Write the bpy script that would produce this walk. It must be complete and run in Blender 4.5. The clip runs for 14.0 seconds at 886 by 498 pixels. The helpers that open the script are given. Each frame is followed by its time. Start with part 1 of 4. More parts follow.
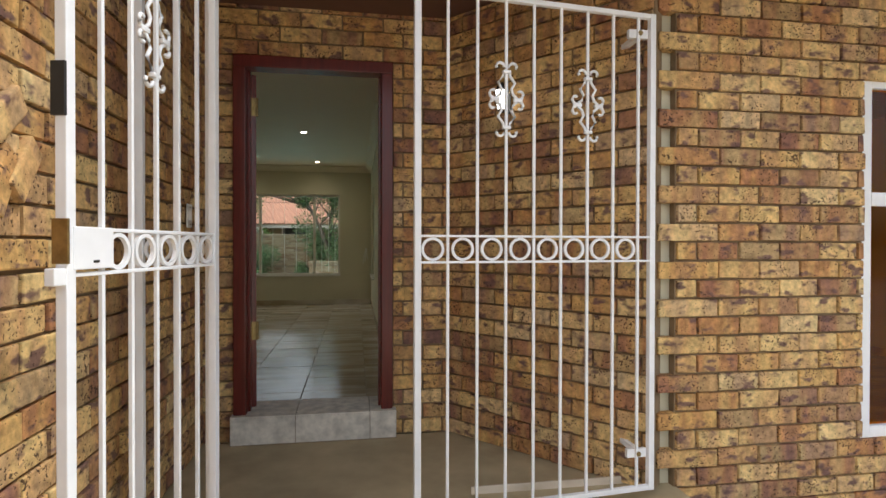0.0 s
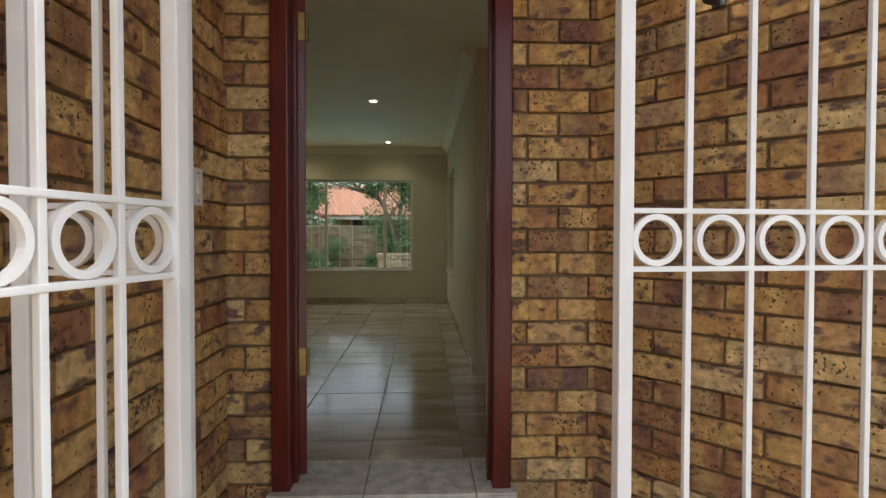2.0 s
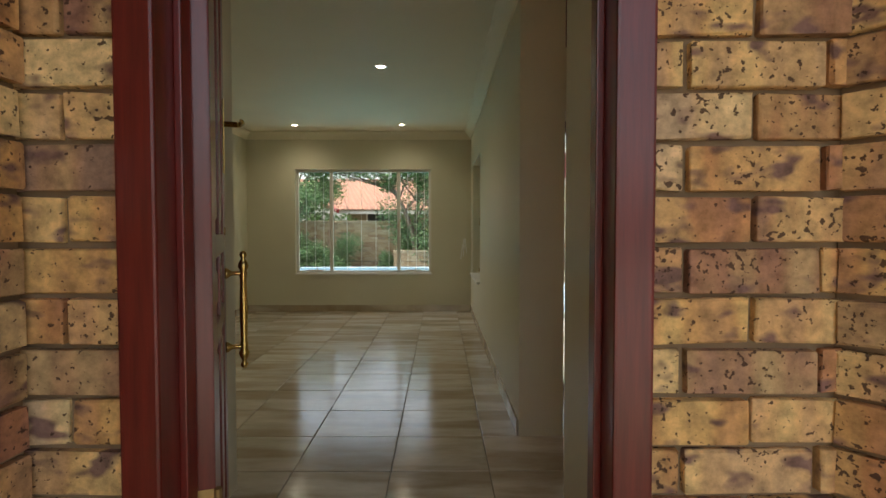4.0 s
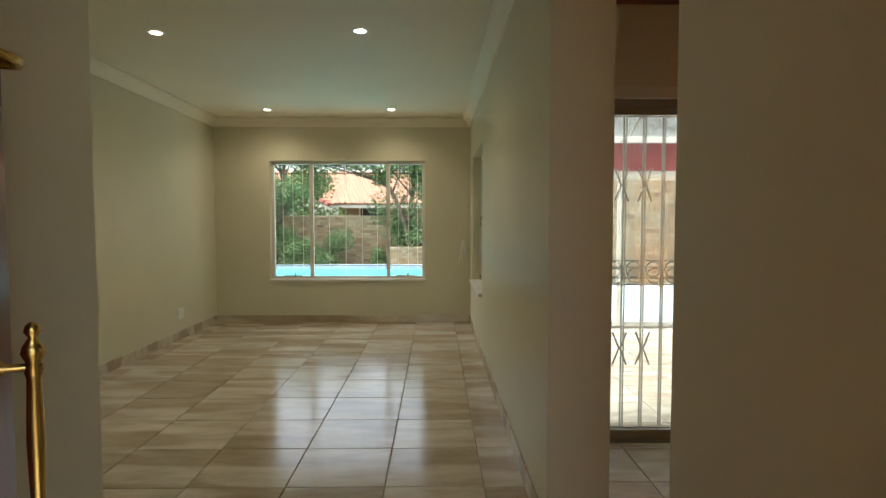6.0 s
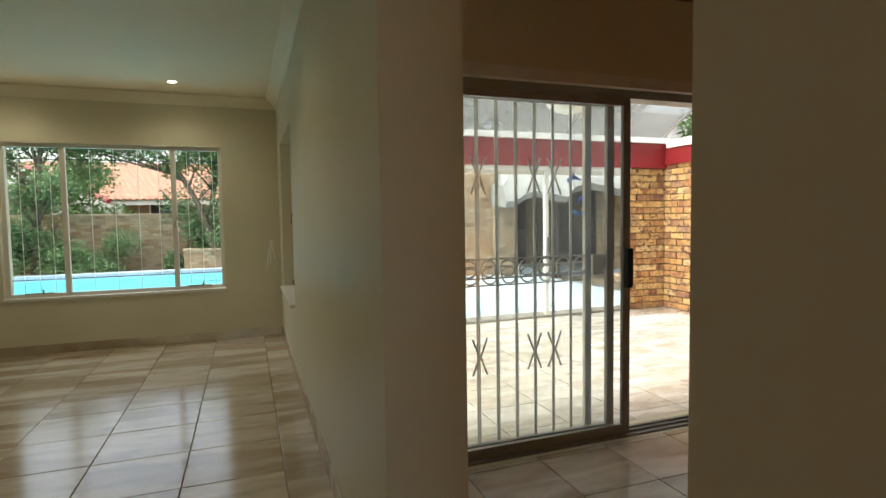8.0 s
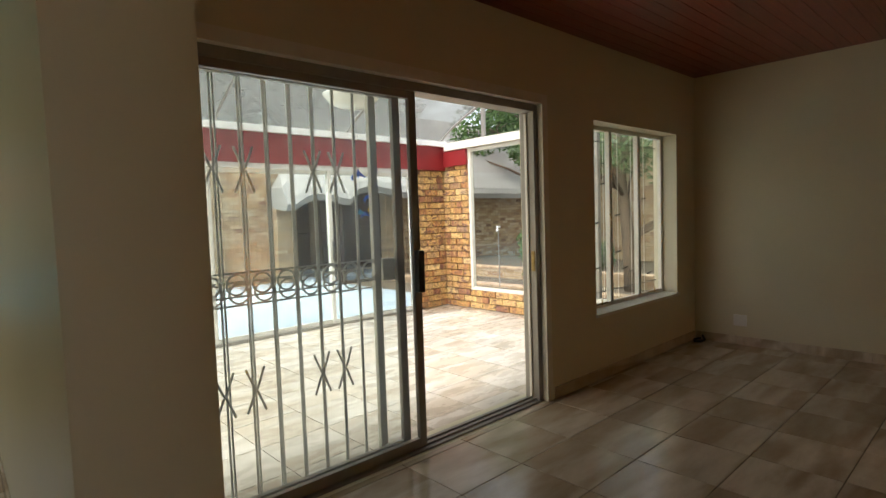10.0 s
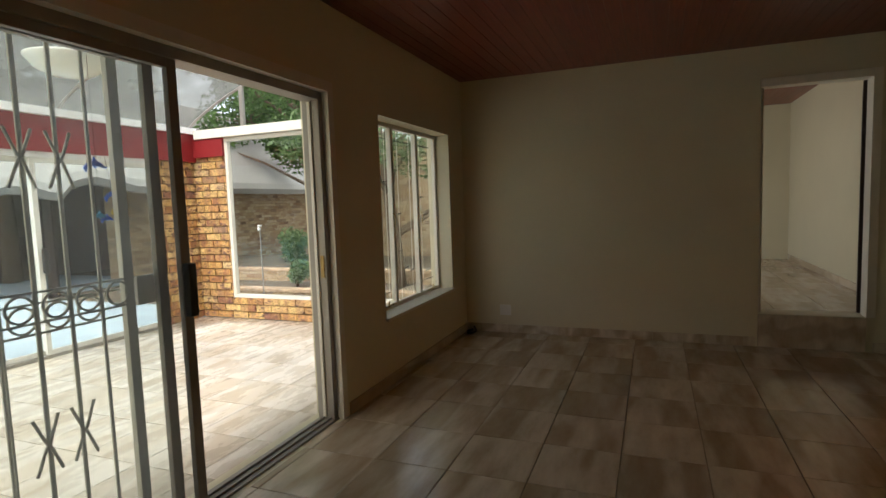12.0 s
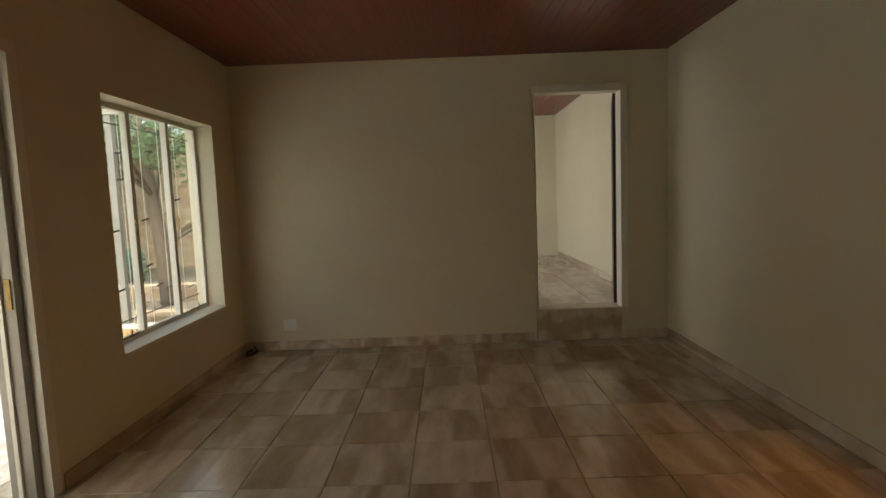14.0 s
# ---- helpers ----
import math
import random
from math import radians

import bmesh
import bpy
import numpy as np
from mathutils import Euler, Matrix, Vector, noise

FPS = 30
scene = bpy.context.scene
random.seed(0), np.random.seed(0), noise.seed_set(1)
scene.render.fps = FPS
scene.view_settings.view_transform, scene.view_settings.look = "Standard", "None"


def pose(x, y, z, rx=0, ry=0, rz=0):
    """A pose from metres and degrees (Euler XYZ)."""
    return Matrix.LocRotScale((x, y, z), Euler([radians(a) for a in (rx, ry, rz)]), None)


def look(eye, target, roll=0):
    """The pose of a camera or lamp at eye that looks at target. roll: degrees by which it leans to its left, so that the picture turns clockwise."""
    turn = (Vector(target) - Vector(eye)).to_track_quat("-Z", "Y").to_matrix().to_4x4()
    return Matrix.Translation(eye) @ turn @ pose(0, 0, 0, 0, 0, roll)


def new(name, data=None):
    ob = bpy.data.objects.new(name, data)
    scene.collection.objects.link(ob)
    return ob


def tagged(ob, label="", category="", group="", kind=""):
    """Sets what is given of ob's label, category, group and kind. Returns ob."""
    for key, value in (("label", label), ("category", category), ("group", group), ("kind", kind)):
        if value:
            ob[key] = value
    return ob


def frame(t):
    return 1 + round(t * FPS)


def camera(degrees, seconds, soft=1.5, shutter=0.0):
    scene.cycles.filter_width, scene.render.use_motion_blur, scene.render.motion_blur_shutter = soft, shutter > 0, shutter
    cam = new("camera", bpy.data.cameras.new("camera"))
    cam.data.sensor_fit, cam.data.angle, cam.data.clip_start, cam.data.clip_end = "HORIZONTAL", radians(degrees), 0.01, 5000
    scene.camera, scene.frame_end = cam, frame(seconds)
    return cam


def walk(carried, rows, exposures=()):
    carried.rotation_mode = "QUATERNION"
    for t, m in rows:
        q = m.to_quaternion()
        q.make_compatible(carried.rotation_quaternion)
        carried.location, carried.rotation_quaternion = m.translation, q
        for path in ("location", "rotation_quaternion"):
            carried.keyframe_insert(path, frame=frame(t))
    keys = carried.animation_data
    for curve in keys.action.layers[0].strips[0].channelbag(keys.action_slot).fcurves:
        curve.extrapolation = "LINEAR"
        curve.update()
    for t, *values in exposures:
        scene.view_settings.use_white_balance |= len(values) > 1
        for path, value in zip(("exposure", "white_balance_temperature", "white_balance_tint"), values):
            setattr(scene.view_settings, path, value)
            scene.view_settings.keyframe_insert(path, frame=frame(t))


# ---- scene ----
cam = camera(79.0, 14.0)
PATH = [
    (0, (0.216, -0.654, 1.001), (0.537, 1.32, 0.985), 0.1),
    (0.5, (0.196, -0.361, 0.997), (0.46, 1.621, 0.976), 0.2),
    (1, (0.172, -0.051, 0.999), (0.356, 1.941, 0.975), 0.2),
    (1.5, (0.12, 0.247, 0.982), (0.235, 2.243, 0.947), 0.2),
    (2, (0.092, 0.552, 0.988), (0.169, 2.55, 0.942), 0.1),
    (2.5, (0.082, 0.863, 1.003), (0.131, 2.862, 0.948), -0.1),
    (3, (0.073, 1.164, 1.009), (0.105, 3.163, 0.948), -0.1),
    (3.2, (0.073, 1.28, 1.008), (0.096, 3.279, 0.95), -0.1),
    (5.5, (0.054, 2.375, 1.138), (0.06, 4.373, 1.042), 0.0),
    (6, (0.074, 2.579, 1.136), (0.101, 4.577, 1.04), -0.0),
    (6.5, (0.098, 2.778, 1.14), (0.218, 4.771, 1.041), -0.1),
    (7, (0.131, 2.929, 1.138), (0.423, 4.905, 1.043), -0.3),
    (7.5, (0.153, 3.058, 1.139), (0.627, 4.998, 1.038), -0.6),
    (8, (0.159, 3.173, 1.142), (0.844, 5.049, 1.025), -0.9),
    (8.5, (0.151, 3.275, 1.138), (1.053, 5.05, 1.016), -1.1),
    (8.7, (0.182, 3.292, 1.141), (1.164, 5.029, 1.014), -1.2),
    (11, (0.403, 3.744, 1.125), (2.03, 4.901, 0.985), -2.2),
    (11.5, (0.429, 3.85, 1.165), (2.187, 4.772, 1.0), -2.0),
    (12, (0.518, 3.9, 1.168), (2.372, 4.63, 0.997), -2.0),
    (12.5, (0.606, 3.908, 1.178), (2.523, 4.449, 1.001), -2.0),
    (13, (0.701, 3.901, 1.181), (2.661, 4.258, 1.002), -2.1),
    (13.5, (0.829, 3.866, 1.182), (2.811, 4.05, 1.0), -2.1),
    (14, (0.979, 3.836, 1.15), (2.971, 3.857, 0.965), -2.2),
]
EXPOSURES = [(0, 0.5), (2.0, 0.68), (3.2, 1.0), (5.5, 1.6), (6.5, 1.8), (8.7, 1.3), (11, 1.22), (12.5, 1.05), (14, 1.8)]
walk(cam, [(t, look(eye, target, roll)) for t, eye, target, roll in PATH], EXPOSURES)

# ---- world and sun: bright overcast ----
world = bpy.data.worlds.new("overcast_sky")
scene.world = world
world.use_nodes = True
wn = world.node_tree.nodes
sky = wn.new("ShaderNodeTexSky")
sky.sky_type = "NISHITA"
sky.sun_disc = False
sky.sun_elevation, sky.sun_rotation = radians(55), radians(260)
sky.dust_density, sky.air_density = 4.0, 1.2
wn["Background"].inputs["Strength"].default_value = 0.24
cloud = wn.new("ShaderNodeHueSaturation")
cloud.inputs["Saturation"].default_value = 0.5
world.node_tree.links.new(sky.outputs[0], cloud.inputs["Color"])
world.node_tree.links.new(cloud.outputs[0], wn["Background"].inputs["Color"])
sun = new("sun", bpy.data.lights.new("sun", "SUN"))
sun.data.energy, sun.data.angle, sun.data.color = 2.2, radians(14), (1.0, 0.99, 0.97)
sun.matrix_world = look((13.8, -2.4, 20), (0, 0, 0))


# unseen area lamp, added at the side opening to brighten the passage
passage_fill = new("passage_fill_light", bpy.data.lights.new("passage_fill_light", "AREA"))
passage_fill.data.shape, passage_fill.data.size, passage_fill.data.size_y, passage_fill.data.energy = "RECTANGLE", 3.4, 2.1, 11.0
passage_fill.matrix_world = pose(8.2, 5.5, 1.28, -90, 0, 0)


# ---- materials ----
def nodes_of(name, rough=0.6, metal=0.0, spec=0.5):
    m = bpy.data.materials.new(name)
    m.use_nodes = True
    b = m.node_tree.nodes["Principled BSDF"]
    b.inputs["Roughness"].default_value = rough
    b.inputs["Metallic"].default_value = metal
    b.inputs["Specular IOR Level"].default_value = spec
    return m, m.node_tree.nodes, m.node_tree.links, b


def coords(n, l, scale=(1, 1, 1), rnd=False, space="Object"):
    tc = n.new("ShaderNodeTexCoord")
    mp = n.new("ShaderNodeMapping")
    mp.inputs["Scale"].default_value = scale
    l.new(tc.outputs[space], mp.inputs["Vector"])
    if rnd:
        oi = n.new("ShaderNodeObjectInfo")
        mul = n.new("ShaderNodeMath")
        mul.operation = "MULTIPLY"
        mul.inputs[1].default_value = 57.0
        l.new(oi.outputs["Random"], mul.inputs[0])
        cx = n.new("ShaderNodeCombineXYZ")
        for i in range(3):
            l.new(mul.outputs[0], cx.inputs[i])
        l.new(cx.outputs[0], mp.inputs["Location"])
    return mp


def noise_tex(n, l, mp, scale, detail=4, rough=0.55):
    t = n.new("ShaderNodeTexNoise")
    t.inputs["Scale"].default_value = scale
    t.inputs["Detail"].default_value = detail
    t.inputs["Roughness"].default_value = rough
    l.new(mp.outputs[0], t.inputs["Vector"])
    return t


def ramp(n, l, src, stops, mode="LINEAR"):
    r = n.new("ShaderNodeValToRGB")
    r.color_ramp.interpolation = mode
    while len(r.color_ramp.elements) < len(stops):
        r.color_ramp.elements.new(0.5)
    for e, (p, c) in zip(r.color_ramp.elements, stops):
        e.position = p
        e.color = (*c, 1)
    l.new(src, r.inputs[0])
    return r


def mix(n, l, fac, a, b, kind="MIX"):
    m = n.new("ShaderNodeMix")
    m.data_type = "RGBA"
    m.blend_type = kind
    for sock, v in ((m.inputs[0], fac), (m.inputs[6], a), (m.inputs[7], b)):
        if isinstance(v, (int, float)):
            sock.default_value = v
        elif isinstance(v, tuple):
            sock.default_value = (*v, 1)
        else:
            l.new(v, sock)
    return m.outputs[2]


def bump(n, l, b, src, strength=0.3, dist=0.003):
    bp = n.new("ShaderNodeBump")
    bp.inputs["Strength"].default_value = strength
    bp.inputs["Distance"].default_value = dist
    l.new(src, bp.inputs["Height"])
    l.new(bp.outputs[0], b.inputs["Normal"])


def mat_simple(name, col, rough=0.6, metal=0.0, var=0.12, scale=6.0, bumpy=0.15, fine=140.0, spec=0.5):
    """A plain surface with soft blotches and a fine grain."""
    m, n, l, b = nodes_of(name, rough, metal, spec)
    mp = coords(n, l)
    t = noise_tex(n, l, mp, scale, 5)
    dark = tuple(c * (1 - var) for c in col)
    lite = tuple(min(1, c * (1 + var)) for c in col)
    r = ramp(n, l, t.outputs[0], [(0.3, dark), (0.7, lite)])
    l.new(r.outputs[0], b.inputs["Base Color"])
    g = noise_tex(n, l, mp, fine, 3)
    bump(n, l, b, g.outputs[0], bumpy, 0.002)
    rr = n.new("ShaderNodeMapRange")
    rr.inputs["To Min"].default_value = max(0.02, rough - 0.08)
    rr.inputs["To Max"].default_value = min(1, rough + 0.08)
    l.new(t.outputs[0], rr.inputs["Value"])
    l.new(rr.outputs[0], b.inputs["Roughness"])
    return m


def fract_random(n, l):
    """A number for each brick, whether it is an object of its own or an island of a larger mesh."""
    oi = n.new("ShaderNodeObjectInfo")
    gi = n.new("ShaderNodeNewGeometry")
    ad = n.new("ShaderNodeMath")
    ad.operation = "ADD"
    l.new(oi.outputs["Random"], ad.inputs[0])
    l.new(gi.outputs["Random Per Island"], ad.inputs[1])
    fr = n.new("ShaderNodeMath")
    fr.operation = "FRACT"
    l.new(ad.outputs[0], fr.inputs[0])
    return fr.outputs[0]


def mat_brick(name, stops, spots=0.6):
    """Rustic face brick: a tone for each brick, upright colour bands, flashed dark patches, pits."""
    m, n, l, b = nodes_of(name, 0.82, 0, 0.25)
    rnd = fract_random(n, l)
    base = ramp(n, l, rnd, stops)
    off = n.new("ShaderNodeMath")
    off.operation = "MULTIPLY"
    off.inputs[1].default_value = 83.0
    l.new(rnd, off.inputs[0])
    cx = n.new("ShaderNodeCombineXYZ")
    for i in range(3):
        l.new(off.outputs[0], cx.inputs[i])

    def place(scale):
        mp = coords(n, l, scale)
        l.new(cx.outputs[0], mp.inputs["Location"])
        return mp

    bands = noise_tex(n, l, place((1, 0.2, 0.2)), 11.0, 2, 0.4)
    bandc = ramp(n, l, bands.outputs[0], [(0.36, (0.66, 0.48, 0.20)), (0.45, (0.58, 0.38, 0.15)), (0.53, (0.46, 0.24, 0.10)), (0.60, (0.38, 0.19, 0.11)), (0.66, (0.22, 0.11, 0.085))])
    c1 = mix(n, l, 0.45, base.outputs[0], bandc.outputs[0])
    patch = noise_tex(n, l, place((0.8, 1, 1.5)), 15.0, 2, 0.5)
    pr = ramp(n, l, patch.outputs[0], [(0.56, (0, 0, 0)), (0.67, (spots, spots, spots))])
    c2 = mix(n, l, pr.outputs[0], c1, (0.15, 0.085, 0.075))
    mp = place((1, 1, 1))
    cloud = noise_tex(n, l, mp, 30.0, 5, 0.65)
    cl = ramp(n, l, cloud.outputs[0], [(0.3, (0.62, 0.62, 0.62)), (0.7, (1.45, 1.43, 1.39))])
    c2 = mix(n, l, 1.0, c2, cl.outputs[0], "MULTIPLY")
    pit = noise_tex(n, l, mp, 88.0, 2, 0.5)
    where = noise_tex(n, l, mp, 8.0, 1, 0.5)
    add = n.new("ShaderNodeMath")
    add.operation = "MULTIPLY_ADD"
    add.inputs[1].default_value = 0.35
    l.new(where.outputs[0], add.inputs[0])
    l.new(pit.outputs[0], add.inputs[2])
    pitr = ramp(n, l, add.outputs[0], [(0.81, (0, 0, 0)), (0.85, (0.9, 0.9, 0.9))])
    c3 = mix(n, l, pitr.outputs[0], c2, (0.06, 0.032, 0.02))
    l.new(c3, b.inputs["Base Color"])
    fine = noise_tex(n, l, mp, 70.0, 6, 0.7)
    inv = mix(n, l, pitr.outputs[0], fine.outputs[0], (0, 0, 0))
    bump(n, l, b, inv, 0.5, 0.004)
    return m


def mat_tile(name, a, bcol, rough=0.22, spec=0.5, band=(0.72, 0.67, 0.60)):
    """Glazed ceramic floor tile with cloudy streaks, each one turned its own way."""
    m, n, l, b = nodes_of(name, rough, 0, spec)
    mp = coords(n, l, (1.0, 3.2, 1), True)
    t = noise_tex(n, l, mp, 3.2, 6, 0.6)
    r = ramp(n, l, t.outputs[0], [(0.3, a), (0.5, tuple((p + q) / 2 for p, q in zip(a, bcol))), (0.72, bcol)])
    oi = n.new("ShaderNodeObjectInfo")
    tone = ramp(n, l, oi.outputs["Random"], [(0, (0.86, 0.85, 0.83)), (1, (1.0, 1.0, 1.0))])
    c0 = mix(n, l, 1.0, r.outputs[0], tone.outputs[0], "MULTIPLY")
    bmp = coords(n, l, (0.15, 1.0, 1), True)
    bands = noise_tex(n, l, bmp, 4.5, 1, 0.3)
    br = ramp(n, l, bands.outputs[0], [(0.45, band), (0.53, (1.0, 1.0, 1.0))])
    c = mix(n, l, 1.0, c0, br.outputs[0], "MULTIPLY")
    l.new(c, b.inputs["Base Color"])
    rr = n.new("ShaderNodeMapRange")
    rr.inputs["To Min"].default_value, rr.inputs["To Max"].default_value = rough - 0.05, rough + 0.1
    l.new(t.outputs[0], rr.inputs["Value"])
    l.new(rr.outputs[0], b.inputs["Roughness"])
    g = noise_tex(n, l, mp, 26.0, 4)
    bump(n, l, b, g.outputs[0], 0.06, 0.002)
    return m


def mat_wood(name, a, bcol, rough=0.3, along=(9, 9, 0.7), scale=7.0, coat=0.0):
    m, n, l, b = nodes_of(name, rough)
    mp = coords(n, l, along)
    t = noise_tex(n, l, mp, scale, 6, 0.6)
    r = ramp(n, l, t.outputs[0], [(0.3, a), (0.7, bcol)])
    gi = n.new("ShaderNodeNewGeometry")
    tone = ramp(n, l, gi.outputs["Random Per Island"], [(0, (0.78, 0.78, 0.78)), (1, (1, 1, 1))])
    c = mix(n, l, 1.0, r.outputs[0], tone.outputs[0], "MULTIPLY")
    l.new(c, b.inputs["Base Color"])
    b.inputs["Coat Weight"].default_value = coat
    b.inputs["Coat Roughness"].default_value = 0.12
    bump(n, l, b, t.outputs[0], 0.12, 0.002)
    return m


def mat_leaf(name, a, bcol):
    m, n, l, b = nodes_of(name, 0.55, 0, 0.3)
    gi = n.new("ShaderNodeNewGeometry")
    r = ramp(n, l, gi.outputs["Random Per Island"], [(0, a), (1, bcol)])
    l.new(r.outputs[0], b.inputs["Base Color"])
    tr = n.new("ShaderNodeBsdfTranslucent")
    l.new(r.outputs[0], tr.inputs["Color"])
    ms = n.new("ShaderNodeMixShader")
    ms.inputs[0].default_value = 0.35
    l.new(b.outputs[0], ms.inputs[1])
    l.new(tr.outputs[0], ms.inputs[2])
    l.new(ms.outputs[0], n["Material Output"].inputs["Surface"])
    return m


def mat_glass(name, tint=(0.97, 0.985, 0.975), rough=0.0):
    m, n, l, b = nodes_of(name, rough)
    gl = n.new("ShaderNodeBsdfGlossy")
    gl.inputs["Roughness"].default_value = 0.02 + rough
    tp = n.new("ShaderNodeBsdfTransparent")
    tp.inputs["Color"].default_value = (*tint, 1)
    lw = n.new("ShaderNodeLayerWeight")
    lw.inputs["Blend"].default_value = 0.5
    pw = n.new("ShaderNodeMath")
    pw.operation = "POWER"
    pw.inputs[1].default_value = 4.0
    l.new(lw.outputs["Facing"], pw.inputs[0])
    fr = n.new("ShaderNodeMath")
    fr.operation = "MULTIPLY_ADD"
    fr.inputs[1].default_value, fr.inputs[2].default_value = 0.5, 0.025
    l.new(pw.outputs[0], fr.inputs[0])
    ms = n.new("ShaderNodeMixShader")
    l.new(fr.outputs[0], ms.inputs[0])
    l.new(tp.outputs[0], ms.inputs[1])
    l.new(gl.outputs[0], ms.inputs[2])
    l.new(ms.outputs[0], n["Material Output"].inputs["Surface"])
    return m


def mat_dusty_glass(name, dust=0.025):
    """Clear glass under a thin film of pale dust that scatters the daylight behind it."""
    m = mat_glass(name)
    n, l = m.node_tree.nodes, m.node_tree.links
    out = n["Material Output"]
    clear = out.inputs["Surface"].links[0].from_socket
    film = n.new("ShaderNodeBsdfTranslucent")
    film.inputs["Color"].default_value = (0.86, 0.88, 0.88, 1)
    t = noise_tex(n, l, coords(n, l), 2.2, 5)
    k = n.new("ShaderNodeMapRange")
    k.inputs["From Min"].default_value, k.inputs["From Max"].default_value = 0.3, 0.7
    k.inputs["To Min"].default_value, k.inputs["To Max"].default_value = dust * 0.6, dust * 1.4
    l.new(t.outputs[0], k.inputs["Value"])
    ms = n.new("ShaderNodeMixShader")
    l.new(k.outputs[0], ms.inputs[0])
    l.new(clear, ms.inputs[1])
    l.new(film.outputs[0], ms.inputs[2])
    l.new(ms.outputs[0], out.inputs["Surface"])
    return m


def mat_glow(name, col, strength):
    m, n, l, b = nodes_of(name, 0.4)
    b.inputs["Base Color"].default_value = (*col, 1)
    b.inputs["Emission Color"].default_value = (*col, 1)
    b.inputs["Emission Strength"].default_value = strength
    return m


BRICK = mat_brick("rustic_brick", [(0, (0.52, 0.29, 0.095)), (0.12, (0.70, 0.52, 0.25)), (0.24, (0.37, 0.17, 0.07)), (0.36, (0.60, 0.38, 0.14)), (0.48, (0.76, 0.61, 0.34)), (0.58, (0.17, 0.10, 0.085)), (0.68, (0.44, 0.21, 0.085)), (0.78, (0.66, 0.48, 0.22)), (0.9, (0.32, 0.14, 0.075)), (1, (0.20, 0.11, 0.09))], 0.92)
GARDEN_BRICK = mat_simple("weathered_garden_brick", (0.42, 0.30, 0.19), 0.9, 0, 0.3, 5, 0.4, 60)
MORTAR = mat_simple("mortar", (0.25, 0.175, 0.10), 0.95, 0, 0.2, 8, 0.5, 90)
PAINT = mat_simple("cream_wall_paint", (0.665, 0.62, 0.455), 0.42, 0, 0.04, 1.3, 0.10, 180, 0.35)
CEIL = mat_simple("white_ceiling_paint", (0.86, 0.795, 0.61), 0.7, 0, 0.025, 1.5, 0.05, 200)
TILE = mat_tile("glazed_floor_tile", (0.50, 0.41, 0.29), (0.77, 0.69, 0.57), 0.13, 0.5)
PATIO_TILE = mat_tile("pale_patio_tile", (0.64, 0.57, 0.48), (0.82, 0.77, 0.69), 0.25, 0.5, (0.86, 0.82, 0.76))
SOFFIT = mat_simple("brown_soffit_paint", (0.15, 0.075, 0.05), 0.7, 0, 0.15, 3, 0.1)
STEP = mat_simple("pale_stone_look_tile", (0.64, 0.60, 0.52), 0.55, 0, 0.28, 16, 0.3, 60)
GROUT = mat_simple("grout", (0.27, 0.215, 0.15), 0.9, 0, 0.2, 12, 0.3)
CEMENT = mat_simple("stained_cement_floor", (0.42, 0.345, 0.21), 0.75, 0, 0.22, 3, 0.3, 70)
RED_WOOD = mat_wood("mahogany_varnish", (0.090, 0.010, 0.008), (0.170, 0.020, 0.014), 0.28, (12, 12, 0.8), 5, 0.15)
CEIL_WOOD = mat_wood("stained_ceiling_boards", (0.15, 0.018, 0.013), (0.24, 0.034, 0.021), 0.38, (0.6, 9, 9), 6, 0.25)
WHITE = mat_simple("white_gloss_paint", (0.86, 0.87, 0.88), 0.35, 0, 0.05, 9, 0.12, 120)
CREAM = mat_simple("cream_gloss_paint", (0.74, 0.71, 0.62), 0.4, 0, 0.05, 7, 0.1, 120)
BRONZE = mat_simple("grey_bronze_aluminium", (0.30, 0.28, 0.25), 0.42, 0.4, 0.1, 6, 0.05)
GREYBAR = mat_simple("grey_painted_steel", (0.76, 0.75, 0.70), 0.45, 0.0, 0.1, 8, 0.1)
DARK = mat_simple("black_rubber", (0.02, 0.02, 0.02), 0.5, 0, 0.2, 8, 0.1)
BRASS = mat_simple("polished_brass", (0.62, 0.43, 0.14), 0.25, 1.0, 0.12, 12, 0.05)
OLD_BRASS = mat_simple("dull_brass", (0.34, 0.24, 0.10), 0.45, 0.9, 0.25, 30, 0.2)
REDPAINT = mat_simple("red_beam_paint", (0.23, 0.014, 0.016), 0.5, 0, 0.1, 4, 0.1)
PLASTIC = mat_simple("white_plastic", (0.78, 0.77, 0.72), 0.35, 0, 0.03, 10, 0.03)
GLASS = mat_glass("clear_glass")
DUSTY = mat_dusty_glass("dusty_door_glass")
AMBER = mat_glass("amber_tinted_glass", (0.95, 0.57, 0.05))
POLY, n, l, b = nodes_of("smoky_polycarbonate", 0.4)
b.inputs["Base Color"].default_value = (0.45, 0.45, 0.43, 1)
tp = n.new("ShaderNodeBsdfTransparent")
tp.inputs["Color"].default_value = (0.70, 0.70, 0.67, 1)
tl = n.new("ShaderNodeBsdfTranslucent")
tl.inputs["Color"].default_value = (0.16, 0.16, 0.15, 1)
ms = n.new("ShaderNodeMixShader")
dirt = noise_tex(n, l, coords(n, l), 1.6, 5)
dr = ramp(n, l, dirt.outputs[0], [(0.35, (0.35, 0.35, 0.35)), (0.65, (0.6, 0.6, 0.6))])
l.new(dr.outputs[0], ms.inputs[0])
l.new(tp.outputs[0], ms.inputs[1])
l.new(tl.outputs[0], ms.inputs[2])
l.new(ms.outputs[0], n["Material Output"].inputs["Surface"])
BLUEGLASS = mat_leaf("blue_glass", (0.02, 0.10, 0.75), (0.04, 0.20, 0.85))
TEALGLASS = mat_leaf("turquoise_glass", (0.10, 0.50, 0.85), (0.14, 0.60, 0.90))
